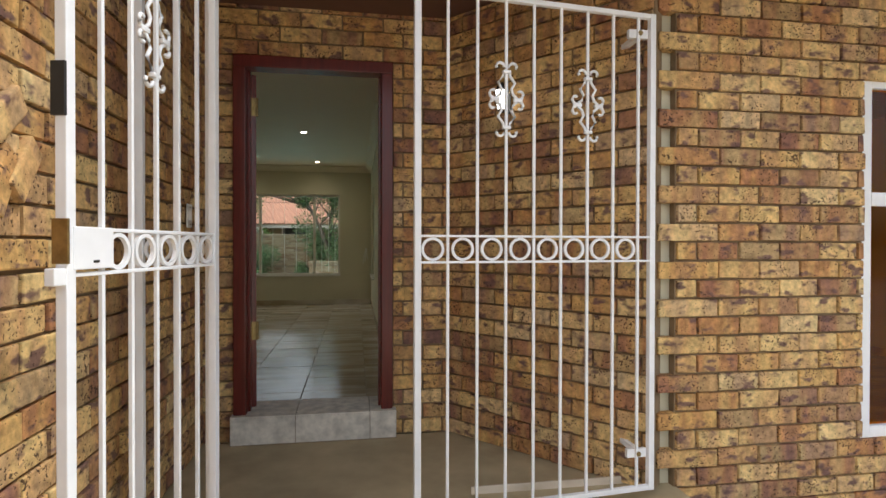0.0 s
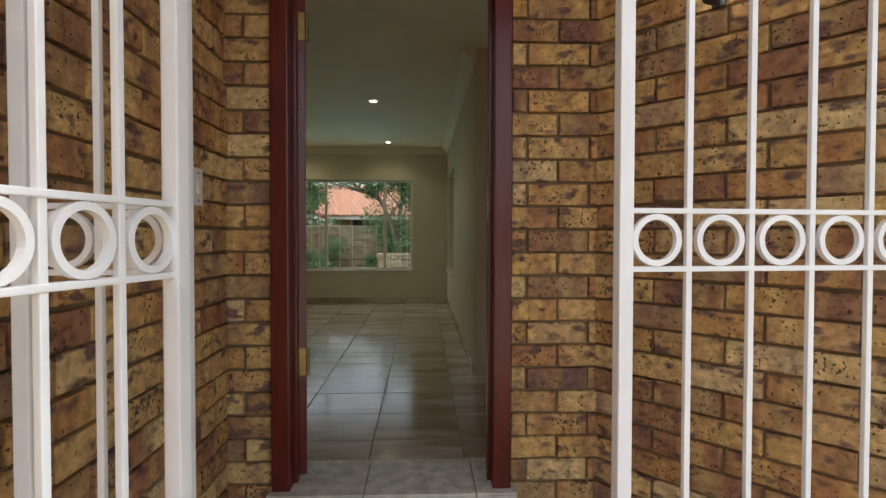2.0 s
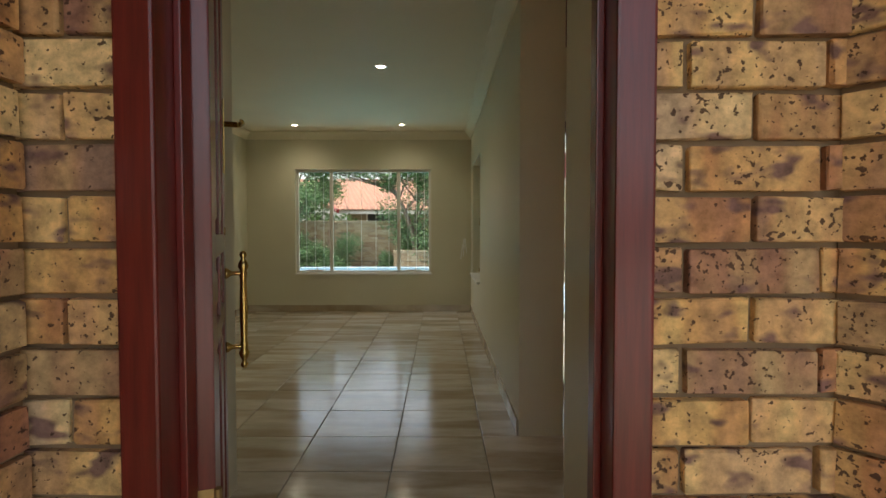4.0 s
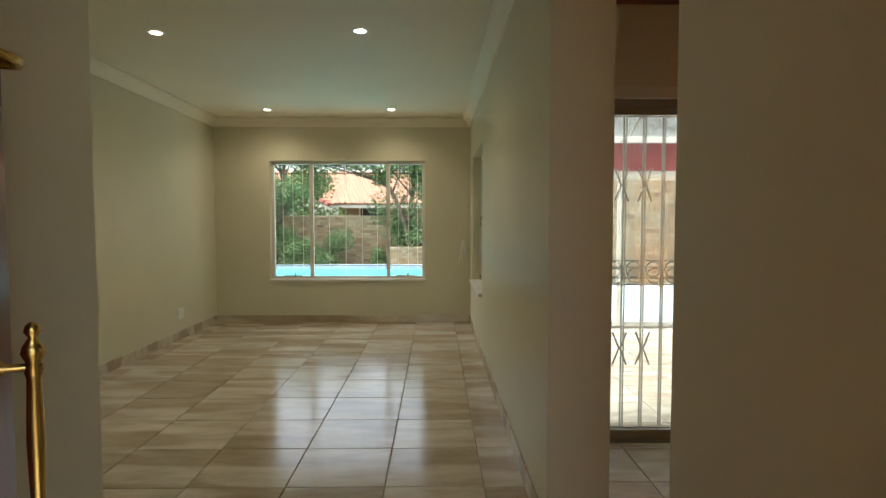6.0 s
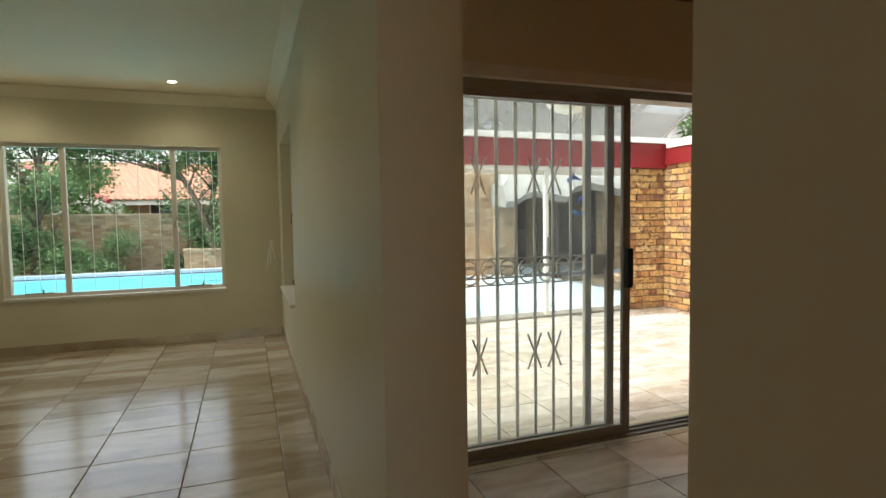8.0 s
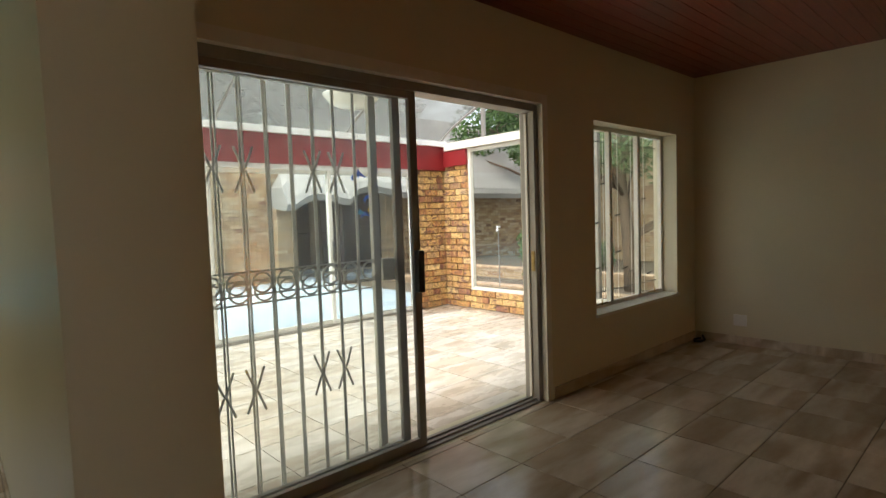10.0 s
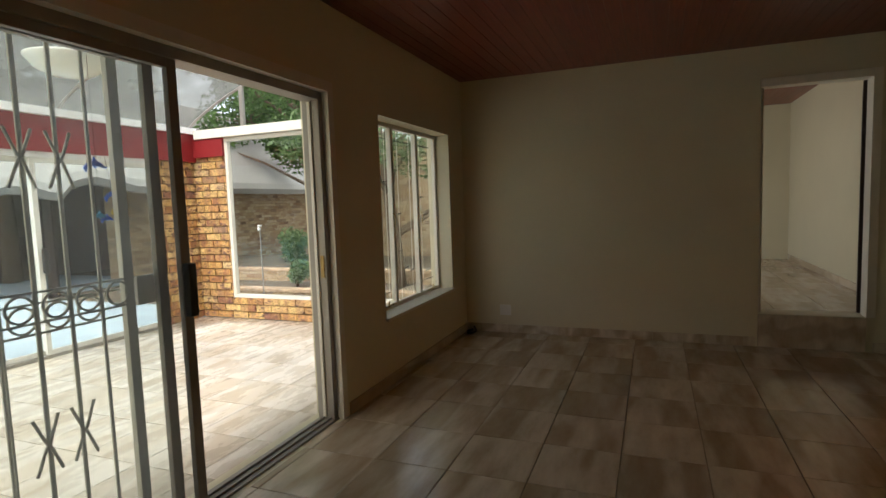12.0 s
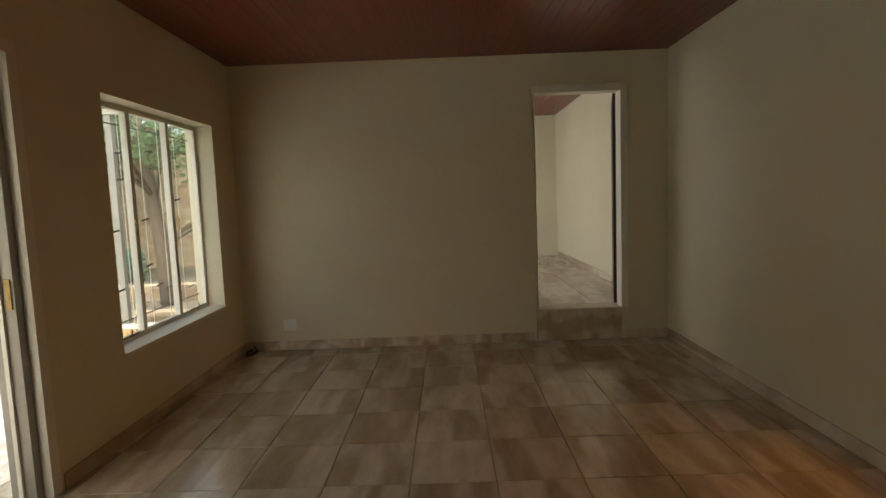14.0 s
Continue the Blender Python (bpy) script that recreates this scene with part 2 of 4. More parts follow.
YELGLASS = mat_leaf("yellow_glass", (0.80, 0.55, 0.04), (0.85, 0.60, 0.06))
THATCH = mat_wood("grey_thatch", (0.24, 0.23, 0.21), (0.42, 0.41, 0.385), 0.95, (14, 14, 1.2), 8)
PAVING = mat_simple("grey_stone_paving", (0.33, 0.40, 0.45), 0.8, 0, 0.14, 2, 0.3, 40)
DARK_PAVING = mat_simple("forecourt_paving", (0.34, 0.30, 0.245), 0.85, 0, 0.2, 3, 0.3, 50)
DECK = mat_simple("sandstone_pool_deck", (0.42, 0.35, 0.26), 0.85, 0, 0.18, 2, 0.3, 40)
SOIL = mat_simple("garden_soil", (0.11, 0.085, 0.055), 0.95, 0, 0.4, 2.5, 0.6, 20)
WATER = mat_simple("pool_water", (0.07, 0.33, 0.40), 0.3, 0, 0.10, 1.2, 0.10, 9, 0.15)
ROOFTILE = mat_simple("clay_roof_tile", (0.30, 0.145, 0.09), 0.85, 0, 0.3, 4, 0.3, 40)
BARK = mat_simple("bark", (0.13, 0.09, 0.06), 0.95, 0, 0.3, 9, 0.8, 40)
LEAF = mat_leaf("tree_leaves", (0.035, 0.075, 0.018), (0.11, 0.20, 0.05))
LEAF2 = mat_leaf("shrub_leaves", (0.07, 0.12, 0.05), (0.20, 0.29, 0.12))
# dark timber; its near-black also stands in for shade inside the lapa
DARKWOOD_SHADE = mat_wood("dark_timber_and_shade", (0.02, 0.012, 0.010), (0.05, 0.028, 0.022), 0.5)
LAMP_GLOW = mat_glow("warm_lamp", (1.0, 0.88, 0.62), 14.0)
OPAL = mat_simple("opal_glass", (0.82, 0.84, 0.80), 0.2, 0, 0.03, 6, 0.03)
PAPER = mat_simple("white_paper", (0.8, 0.8, 0.8), 0.7, 0, 0.04, 6, 0.05)


# ---- mesh helpers ----
def box(bm, x0, x1, y0, y1, z0, z1, bev=0.0, m=None):
    vs = [bm.verts.new((x, y, z)) for x in (x0, x1) for y in (y0, y1) for z in (z0, z1)]
    if m is not None:
        for v in vs:
            v.co = m @ v.co
    fs = [bm.faces.new([vs[i] for i in f]) for f in ((0, 1, 3, 2), (4, 6, 7, 5), (0, 4, 5, 1), (2, 3, 7, 6), (0, 2, 6, 4), (1, 5, 7, 3))]
    if bev:
        edges = {e for f in fs for e in f.edges}
        bmesh.ops.bevel(bm, geom=list(edges), offset=bev, segments=2, affect="EDGES", profile=0.6)
    return bm


def boxm(*a, **k):
    return box(bmesh.new(), *a, **k)


def tube(bm, pts, r, sides=8, cap=True):
    """A round rod along points; r is one radius or one a point."""
    pts = [Vector(p) for p in pts]
    rs = r if isinstance(r, (list, tuple)) else [r] * len(pts)
    rings = []
    for i, p in enumerate(pts):
        d = (pts[min(i + 1, len(pts) - 1)] - pts[max(i - 1, 0)]).normalized()
        up = Vector((0, 0, 1)) if abs(d.z) < 0.9 else Vector((1, 0, 0))
        a = d.cross(up).normalized()
        c = d.cross(a)
        rings.append([bm.verts.new(p + rs[i] * (math.cos(2 * math.pi * k / sides) * a + math.sin(2 * math.pi * k / sides) * c)) for k in range(sides)])
    for u, w in zip(rings, rings[1:]):
        for k in range(sides):
            bm.faces.new((u[k], u[(k + 1) % sides], w[(k + 1) % sides], w[k]))
    if cap:
        bm.faces.new(rings[0])
        bm.faces.new(rings[-1][::-1])
    return bm


def ring(bm, c, radius, thick, u, v, n=28, depth=None):
    """A flat-bar ring in the plane of u and v."""
    c, u, v = Vector(c), Vector(u), Vector(v)
    w = u.cross(v)
    d = depth or thick
    rows = []
    for i in range(n):
        a = 2 * math.pi * i / n
        o = math.cos(a) * u + math.sin(a) * v
        rows.append([bm.verts.new(c + o * (radius + s * thick / 2) + w * q * d / 2) for s, q in ((-1, -1), (1, -1), (1, 1), (-1, 1))])
    for i in range(n):
        p, q = rows[i], rows[(i + 1) % n]
        for k in range(4):
            bm.faces.new((p[k], p[(k + 1) % 4], q[(k + 1) % 4], q[k]))
    return bm


def lathe(bm, profile, centre=(0, 0, 0), axis="Z", n=20):
    """A turned body: profile of (radius, height)."""
    cx = Vector(centre)
    rows = []
    for r, h in profile:
        row = []
        for i in range(n):
            a = 2 * math.pi * i / n
            p = (r * math.cos(a), r * math.sin(a), h)
            if axis == "X":
                p = (h, p[0], p[1])
            if axis == "Y":
                p = (p[0], h, p[1])
            row.append(bm.verts.new(cx + Vector(p)))
        rows.append(row)
    for u, w in zip(rows, rows[1:]):
        for k in range(n):
            bm.faces.new((u[k], u[(k + 1) % n], w[(k + 1) % n], w[k]))
    bm.faces.new(rows[0][::-1])
    bm.faces.new(rows[-1])
    return bm


def mesh_of(name, bm, material, smooth=False):
    bmesh.ops.recalc_face_normals(bm, faces=bm.faces)
    me = bpy.data.meshes.new(name)
    bm.to_mesh(me)
    bm.free()
    me.materials.append(material)
    if smooth:
        for p in me.polygons:
            p.use_smooth = True
    return me


def part(name, bm, material, parent=None, label="", smooth=False):
    ob = new(name, mesh_of(name, bm, material, smooth))
    if parent is not None:
        ob.parent = parent
    if label:
        tagged(ob, label)
    return ob


def thing(name, label, category, m=None, group="", kind=""):
    ob = new(name)
    ob.empty_display_size = 0.05
    if m is not None:
        ob.matrix_world = m
    return tagged(ob, label, category, group, kind)


def structure(name, bm, material, label="", smooth=False):
    return tagged(part(name, bm, material, None, label, smooth), kind="structure")


def slab_with_holes(axis, face0, face1, a0, a1, z0, z1, holes):
    """A wall along x ('x': thickness in y) or along y, with real openings (a0, a1, z0, z1)."""
    bm = bmesh.new()

    def put(p, q, r, s):
        if q - p < 1e-6 or s - r < 1e-6:
            return
        if axis == "x":
            box(bm, p, q, face0, face1, r, s)
        else:
            box(bm, face0, face1, p, q, r, s)

    cuts = sorted({a0, a1, *(h[0] for h in holes), *(h[1] for h in holes)})
    for p, q in zip(cuts, cuts[1:]):
        inside = sorted((h[2], h[3]) for h in holes if h[0] <= p + 1e-6 and h[1] >= q - 1e-6)
        low = z0
        for r, s in inside:
            put(p, q, low, r)
            low = s
        put(p, q, low, z1)
    return bm


# ---- large structure ----
FL, F2, FP = -0.055, -0.22, -0.17       # lounge floor, sunken room floor, porch floor
CL, C2 = 2.373, 2.42                    # ceilings
structure("wall_lounge_far", slab_with_holes("x", 9.02, 9.25, -2.79, 0.722, -0.5, 2.6, [(-1.9, -0.055, 0.462, 1.876)]), PAINT, "cream painted far lounge wall with window opening")
structure("wall_lounge_left", boxm(-2.79, -2.55, 2.84, 9.02, -0.5, 2.6), PAINT, "cream painted lounge wall")
structure("wall_lounge_right", slab_with_holes("y", 0.487, 0.722, 4.537, 9.02, -0.5, 2.6, [(7.35, 8.6, 0.5, 1.87)]), PAINT, "cream painted lounge wall ending in a pillar")
structure("wall_entrance_right", boxm(0.487, 0.722, 2.84, 3.503, -0.5, 2.6), PAINT, "cream painted wall stub beside the entrance")
structure("wall_entrance_left", boxm(-0.95, -0.80, 2.84, 3.97, -0.5, 2.6), PAINT, "cream painted partition beside the entrance")
structure("wall_door_inner", slab_with_holes("x", 2.77, 2.84, -2.79, 0.722, -0.5, 2.6, [(-0.49, 0.44, -0.055, 2.11)]), PAINT, "cream painted entrance wall")
structure("wall_room_window", slab_with_holes("x", 5.79, 6.02, 0.722, 6.2, -0.5, 2.7, [(0.80, 3.48, F2, 1.9), (4.1, 5.557, 0.305, 1.832)]), PAINT, "cream painted wall with sliding door and window")
structure("wall_room_far", slab_with_holes("y", 5.97, 6.2, 1.57, 5.79, -0.5, 2.7, [(2.2, 3.03, 0.08, 2.12)]), PAINT, "cream painted wall with raised doorway")
structure("wall_room_right", slab_with_holes("x", 1.775, 1.8, 1.64, 5.97, -0.5, 2.7, [(2.785, 3.40, 0.005, 1.872)]), PAINT, "cream painted room wall with front window")
structure("wall_room_diagonal", boxm(0, 1.2, 0.12, 0.22, -0.5, 2.7, m=pose(0.775, 2.665, 0, 0, 0, math.degrees(math.atan2(-0.975, 0.825)))), PAINT, "cream painted angled room wall")
# room behind the doorway
structure("wall_passage_right", boxm(6.2, 10.7, 1.75, 1.9, -0.3, 2.7), PAINT, "pale cream passage wall")
structure("wall_passage_end", boxm(10.5, 10.7, 1.9, 5.4, -0.3, 2.7), PAINT, "pale cream passage wall")
# opening out of view, added and widened to light the passage
structure("wall_passage_left", slab_with_holes("x", 5.4, 5.6, 6.2, 10.7, -0.3, 2.7, [(6.35, 10.0, 0.15, 2.4)]), PAINT, "pale cream passage wall with an opening sized to let light in")
structure("floor_passage_base", boxm(6.2, 10.5, 1.9, 5.4, -0.3, 0.068), GROUT, "grout bed of the passage floor")
structure("ceiling_lounge", boxm(-2.55, 0.6, 2.84, 9.02, CL, CL + 0.12), CEIL, "white painted plaster ceiling")
structure("floor_lounge_base", boxm(-2.55, 0.722, 2.77, 9.02, -0.5, FL - 0.012), GROUT, "grout bed of the lounge floor")
structure("floor_room_base", boxm(0.722, 5.97, 1.8, 6.02, -0.5, F2 - 0.012), GROUT, "grout bed of the sunken room floor")


def board_ceiling(name, x0, x1, y0, y1, z, pitch, label):
    bm = bmesh.new()
    y = y0
    while y < y1 - 0.001:
        q = min(y + pitch, y1)
        box(bm, x0, x1, y + 0.0012, q - 0.0012, z, z + 0.02, 0.0025)
        y = q
    box(bm, x0, x1, y0, y1, z + 0.012, z + 0.1)
    return structure(name, bm, CEIL_WOOD, label)


board_ceiling("ceiling_room", 0.6, 5.97, 1.8, 5.79, C2, 0.1, "dark red stained tongue and groove board ceiling")
board_ceiling("ceiling_passage", 6.2, 10.5, 1.9, 5.4, 2.53, 0.1, "dark red stained board ceiling")


def cornice(name, p, q, inward):
    """A cove moulding along the top of a wall from p to q."""
    bm = bmesh.new()
    prof = [(0, 0), (0.012, 0), (0.02, 0.018), (0.045, 0.05), (0.075, 0.075), (0.095, 0.082), (0.095, 0.1), (0, 0.1)]
    rows = [[bm.verts.new((e[0] + inward[0] * d, e[1] + inward[1] * d, CL - 0.1 + h - 0.001)) for d, h in prof] for e in (p, q)]
    k = len(prof)
    for i in range(k):
        bm.faces.new((rows[0][i], rows[0][(i + 1) % k], rows[1][(i + 1) % k], rows[1][i]))
    bm.faces.new(rows[0]); bm.faces.new(rows[1][::-1])
    return structure(name, bm, CEIL, "white plaster cove cornice")


cornice("trim_cornice_far", (-2.55, 9.02), (0.487, 9.02), (0, -1))
cornice("trim_cornice_left", (-2.55, 2.9), (-2.55, 9.02), (1, 0))
cornice("trim_cornice_right", (0.487, 4.537), (0.487, 9.02), (-1, 0))


def skirting(name, x0, x1, y0, y1, z, step, pitch=0.43):
    """A row of cut tiles along the foot of a wall."""
    bm = bmesh.new()
    along_x = x1 - x0 > y1 - y0
    a, e = (x0, x1) if along_x else (y0, y1)
    while a < e - 0.01:
        b = min(a + pitch, e)
        if along_x:
            box(bm, a + 0.001, b - 0.001, y0, y1, z, z + 0.085, 0.002)
        else:
            box(bm, x0, x1, a + 0.001, b - 0.001, z, z + 0.085, 0.002)
        a = b
    ob = structure(name, bm, TILE, "row of cut floor tiles as skirting")
    return ob


skirting("baseboard_lounge_far", -2.54, 0.477, 9.008, 9.0195, FL, 0)
skirting("baseboard_lounge_left", -2.5495, -2.538, 2.9, 9.0, FL, 0)
skirting("baseboard_lounge_right", 0.475, 0.4865, 4.55, 9.0, FL, 0)
skirting("baseboard_room_far", 5.958, 5.9695, 3.05, 5.78, F2, 0)
skirting("baseboard_room_far_b", 5.958, 5.9695, 1.81, 2.18, F2, 0)
skirting("baseboard_room_right", 0.75, 5.95, 1.8005, 1.812, F2, 0)
skirting("baseboard_room_window", 3.52, 5.95, 5.778, 5.7895, F2, 0)
skirting("baseboard_passage", 6.25, 10.45, 1.9005, 1.912, 0.08, 0)

# porch
structure("floor_porch", boxm(-0.9, 1.75, -0.4, 2.66, -0.4, FP), CEMENT, "stained cement porch floor")
structure("ceiling_porch", boxm(-3.0, 1.6, 1.0, 2.66, 2.41, 2.6), SOFFIT, "brown painted porch soffit")
# unseen eaves, carried forward to block sky light from the front wall
structure("ceiling_eaves", boxm(1.6, 6.0, 0.2, 2.66, 2.47, 2.6), SOFFIT, "brown painted eaves soffit run far forward to shade the front wall")


def tile_field(parent, x0, x1, y0, y1, z, pitch, ox, oy, material, gap=0.005, across=None):
    """Loose tiles on a grid, each one an object, cut at the edges."""
    shared = {}
    i0, i1 = math.floor((x0 - ox) / pitch), math.ceil((x1 - ox) / pitch)
    across = across or pitch
    j0, j1 = math.floor((y0 - oy) / across), math.ceil((y1 - oy) / across)
    for i in range(i0, i1):
        for j in range(j0, j1):
            a, b = max(x0, ox + i * pitch), min(x1, ox + (i + 1) * pitch)
            c, d = max(y0, oy + j * across), min(y1, oy + (j + 1) * across)
            if b - a < 0.02 or d - c < 0.02:
                continue
            key = (round(b - a, 3), round(d - c, 3))
            if key not in shared:
                hx, hy = (b - a - gap) / 2, (d - c - gap) / 2
                shared[key] = mesh_of("tile", box(bmesh.new(), -hx, hx, -hy, hy, -0.012, 0, 0.002), material)
            ob = new("tile", shared[key])
            ob.parent = parent
            ob.location = ((a + b) / 2, (c + d) / 2, z + random.uniform(-0.0006, 0.0006))
            ob.rotation_euler = (random.uniform(-0.0012, 0.0012), random.uniform(-0.0012, 0.0012), 0)


def brick_wall(name, label, p, q, z0, courses, face_depth=0.11, bond=0.245, course=0.0914, holes=(), toothed=False, off=0.0):
    """Face brickwork from p to q in plan; bricks stand on the right hand of the line p to q."""
    p, q = Vector((*p, 0)), Vector((*q, 0))
    d = (q - p).normalized()
    length = (q - p).length
    nrm = Vector((d.y, -d.x, 0))
    rz = math.atan2(d.y, d.x)
    base = thing(name, label, "wall", pose(p.x, p.y, z0, 0, 0, math.degrees(rz)), kind="structure")
    bm = bmesh.new()
    top = courses * course

    def put(a, b, c, e):
        if b - a > 0.001 and e - c > 0.001:
            box(bm, a, b, 0.019, face_depth, c, e)

    cuts = sorted({0.0, length, *(h[0] for h in holes), *(h[1] for h in holes)})
    for a, b in zip(cuts, cuts[1:]):
        low = 0.0
        for h in sorted(holes, key=lambda h: h[2]):
            if h[0] <= a + 1e-6 and h[1] >= b - 1e-6:
                put(a, b, low, h[2])
                low = h[3]
        put(a, b, low, top)
    part("mortar_bed", bm, MORTAR, base)
    jobs = []
    for k in range(courses):
        z = k * course
        u = off - (bond / 2 if k % 2 else 0)
        while u < length:
            a, b = max(u, 0), min(u + bond, length)
            u += bond
            segs = [(a, b)]
            for h in holes:
                if z + course * 0.6 > h[2] and z + course * 0.4 < h[3]:
                    segs = [s for a2, b2 in segs for s in ((a2, min(b2, h[0])), (max(a2, h[1]), b2)) if s[1] - s[0] > 0.02]
            for a2, b2 in segs:
                if b2 - a2 > 0.03:
                    jobs.append((a2, b2, k))
    return base, jobs, course


BRICK_SHAPES = {}


def lay_bricks(base, jobs, course, limit=300, tooth_end=None):
    jobs = sorted(jobs, key=lambda j: abs(j[2] - 14))
    near, rest = jobs[:limit], jobs[limit:]
    joint = 0.011

    def shape(length, variant):
        key = (round(length / 0.01), variant)
        if key not in BRICK_SHAPES:
            rnd = random.Random(variant * 91 + key[0])
            hl, h = (length - joint) / 2, course - joint
            bm = box(bmesh.new(), -hl, hl, 0.0, 0.06, 0, h, 0.005)
            for v in bm.verts:
                v.co += Vector((rnd.uniform(-1, 1), rnd.uniform(-1, 1), rnd.uniform(-1, 1))) * 0.0016
                v.co.y += 0.003 * math.sin(v.co.x * 31 + variant * 2.1)
                v.co.z += 0.0018 * math.sin(v.co.x * 23 + variant)
            BRICK_SHAPES[key] = mesh_of("brick", bm, BRICK)
        return BRICK_SHAPES[key]

    for a, b, k in near:
        ob = new("brick", shape(b - a, random.randrange(5)))
        ob.parent = base
        out = random.uniform(-0.004, 0.004)
        ob.location = ((a + b) / 2, out, k * course + joint / 2)
        ob.rotation_euler = (random.uniform(-0.012, 0.012), random.uniform(-0.006, 0.006), random.uniform(-0.012, 0.012))
    if rest:
        bm = bmesh.new()
        for a, b, k in rest:
            me = shape(b - a, random.randrange(5))
            t = Matrix.Translation(((a + b) / 2, random.uniform(-0.004, 0.004), k * course + joint / 2))
            mark = len(bm.verts)
            bm.from_mesh(me)
            bm.verts.ensure_lookup_table()
            for v in bm.verts[mark:]:
                v.co = t @ v.co
        tagged(part("upper_bricks", bm, BRICK, base), kind="stuff")


# roof over all rooms
structure("roof", boxm(-3.2, 10.9, 1.6, 5.8, 2.9, 3.0), ROOFTILE, "clay tiled house roof slab")
structure("roof_lounge", boxm(-3.2, 0.9, 6.1, 9.5, 2.9, 3.0), ROOFTILE, "clay tiled house roof slab")
structure("roof_front", boxm(1.62, 6.4, 1.3, 1.6, 2.9, 3.0), ROOFTILE, "clay tiled house roof slab")


# ---- ground and garden ----
structure("ground", boxm(-400, 400, -400, 400, -1.4, -0.42), SOIL, "bare garden soil running to the distance")
structure("ground_front", boxm(-20, 20, -30, 1.7, -0.5, -0.38), DARK_PAVING, "sandy paved forecourt")
structure("patio_base", boxm(0.9, 5.9, 6.02, 9.6, -0.6, F2 - 0.014), GROUT, "grout bed of the patio floor")
structure("pavement", boxm(0.75, 6.6, 9.6, 15.2, -0.45, F2 - 0.04), PAVING, "pale grey stone paving behind the patio")


def frame_rect(bm, plane, at, a0, a1, z0, z1, w, d):
    """Four mitred bars round an opening; plane 'x': runs along x at y=at."""
    for p, q, r, s in ((a0, a0 + w, z0, z1), (a1 - w, a1, z0, z1), (a0 + w, a1 - w, z0, z0 + w), (a0 + w, a1 - w, z1 - w, z1)):
        if plane == "x":
            box(bm, p, q, at, at + d, r, s, 0.003)
        else:
            box(bm, at, at + d, p, q, r, s, 0.003)
    return bm


def steel_window(name, label, plane, at, a0, a1, z0, z1, mullions, bars, sill_in, rails, bar_r=0.0045):
    """A steel window in an opening: frame, mullions, panes, stays, burglar bars and a sill."""
    w = tagged(thing(name, label, "window"), kind="structure")
    part("window_frame", frame_rect(bmesh.new(), plane, at, a0, a1, z0, z1, 0.035, 0.035), CREAM, w)
    edges = [a0 + 0.035, *mullions, a1 - 0.035]
    bx = (lambda bm, p, q, y0, y1, r, s, bev=0.002: box(bm, p, q, y0, y1, r, s, bev)) if plane == "x" else (lambda bm, p, q, y0, y1, r, s, bev=0.002: box(bm, y0, y1, p, q, r, s, bev))
    for m in mullions:
        part("mullion", bx(bmesh.new(), m - 0.022, m + 0.022, at - 0.004, at + 0.04, z0 + 0.03, z1 - 0.03), CREAM, w)
    for p, q in zip(edges, edges[1:]):
        g = part("pane", bx(bmesh.new(), p, q, at + 0.016, at + 0.020, z0 + 0.034, z1 - 0.034, 0), GLASS, w)
        g.visible_shadow = False
    s = 1 if sill_in < at else -1
    for a in bars:
        bm = bmesh.new()
        y = at + s * 0.075
        tube(bm, [(a, y, z0), (a, y, z1)] if plane == "x" else [(y, a, z0), (y, a, z1)], bar_r, 6)
        part("burglar_bar", bm, CREAM, w)
    for z in rails:
        bm = bmesh.new()
        y = at + s * 0.075
        tube(bm, [(a0, y, z), (a1, y, z)] if plane == "x" else [(y, a0, z), (y, a1, z)], 0.0045, 6)
        part("burglar_rail", bm, DARK if len(rails) < 4 else BRONZE, w)
    lo, hi = sorted((sill_in, at + 0.002))
    part("window_sill", bx(bmesh.new(), a0 - 0.01, a1 + 0.01, lo, hi, z0 - 0.022, z0 + 0.004, 0.004), CREAM, w, "cream painted sill")
    for m in (mullions[0] - 0.03, mullions[-1] + 0.03):
        bm = bmesh.new()
        y = at - s * 0.012
        zc = (z0 + z1) / 2
        pts = [(m, y, zc + 0.03), (m - 0.01, y - s * 0.02, zc), (m - 0.03, y - s * 0.025, zc - 0.05), (m - 0.035, y - s * 0.025, zc - 0.08)]
        tube(bm, pts if plane == "x" else [(b, a, c) for a, b, c in pts], 0.006, 6)
        part("window_handle", bm, OLD_BRASS, w, "brass window handle")
    for m in ((edges[0] + edges[1]) / 2, (edges[-1] + edges[-2]) / 2):
        bm = bmesh.new()
        y = at - s * 0.02
        pts = [(m - 0.11, y, z0 + 0.04), (m + 0.11, y, z0 + 0.04)]
        tube(bm, pts if plane == "x" else [(b, a, c) for a, b, c in pts], 0.006, 6)
        pts = [(m + 0.03, y, z0 + 0.03), (m + 0.03, y, z0 + 0.075)]
        tube(bm, pts if plane == "x" else [(b, a, c) for a, b, c in pts], 0.008, 6)
        part("window_stay", bm, OLD_BRASS, w, "brass casement stay")
    return w


steel_window("window_1", "cream steel lounge window with burglar bars over the pool", "x", 9.08, -1.9, -0.055, 0.462, 1.876, [-1.42, -0.5], [-1.78, -1.66, -1.54, -1.22, -1.02, -0.82, -0.64, -0.38, -0.26, -0.15], 9.005, [0.62, 1.74], 0.003)
steel_window("window_2", "cream steel side window seen edge on", "y", 0.58, 7.35, 8.6, 0.5, 1.87, [7.75, 8.2], [7.35 + 0.14 * i for i in range(1, 9)], 0.45, [0.7, 1.2, 1.7])
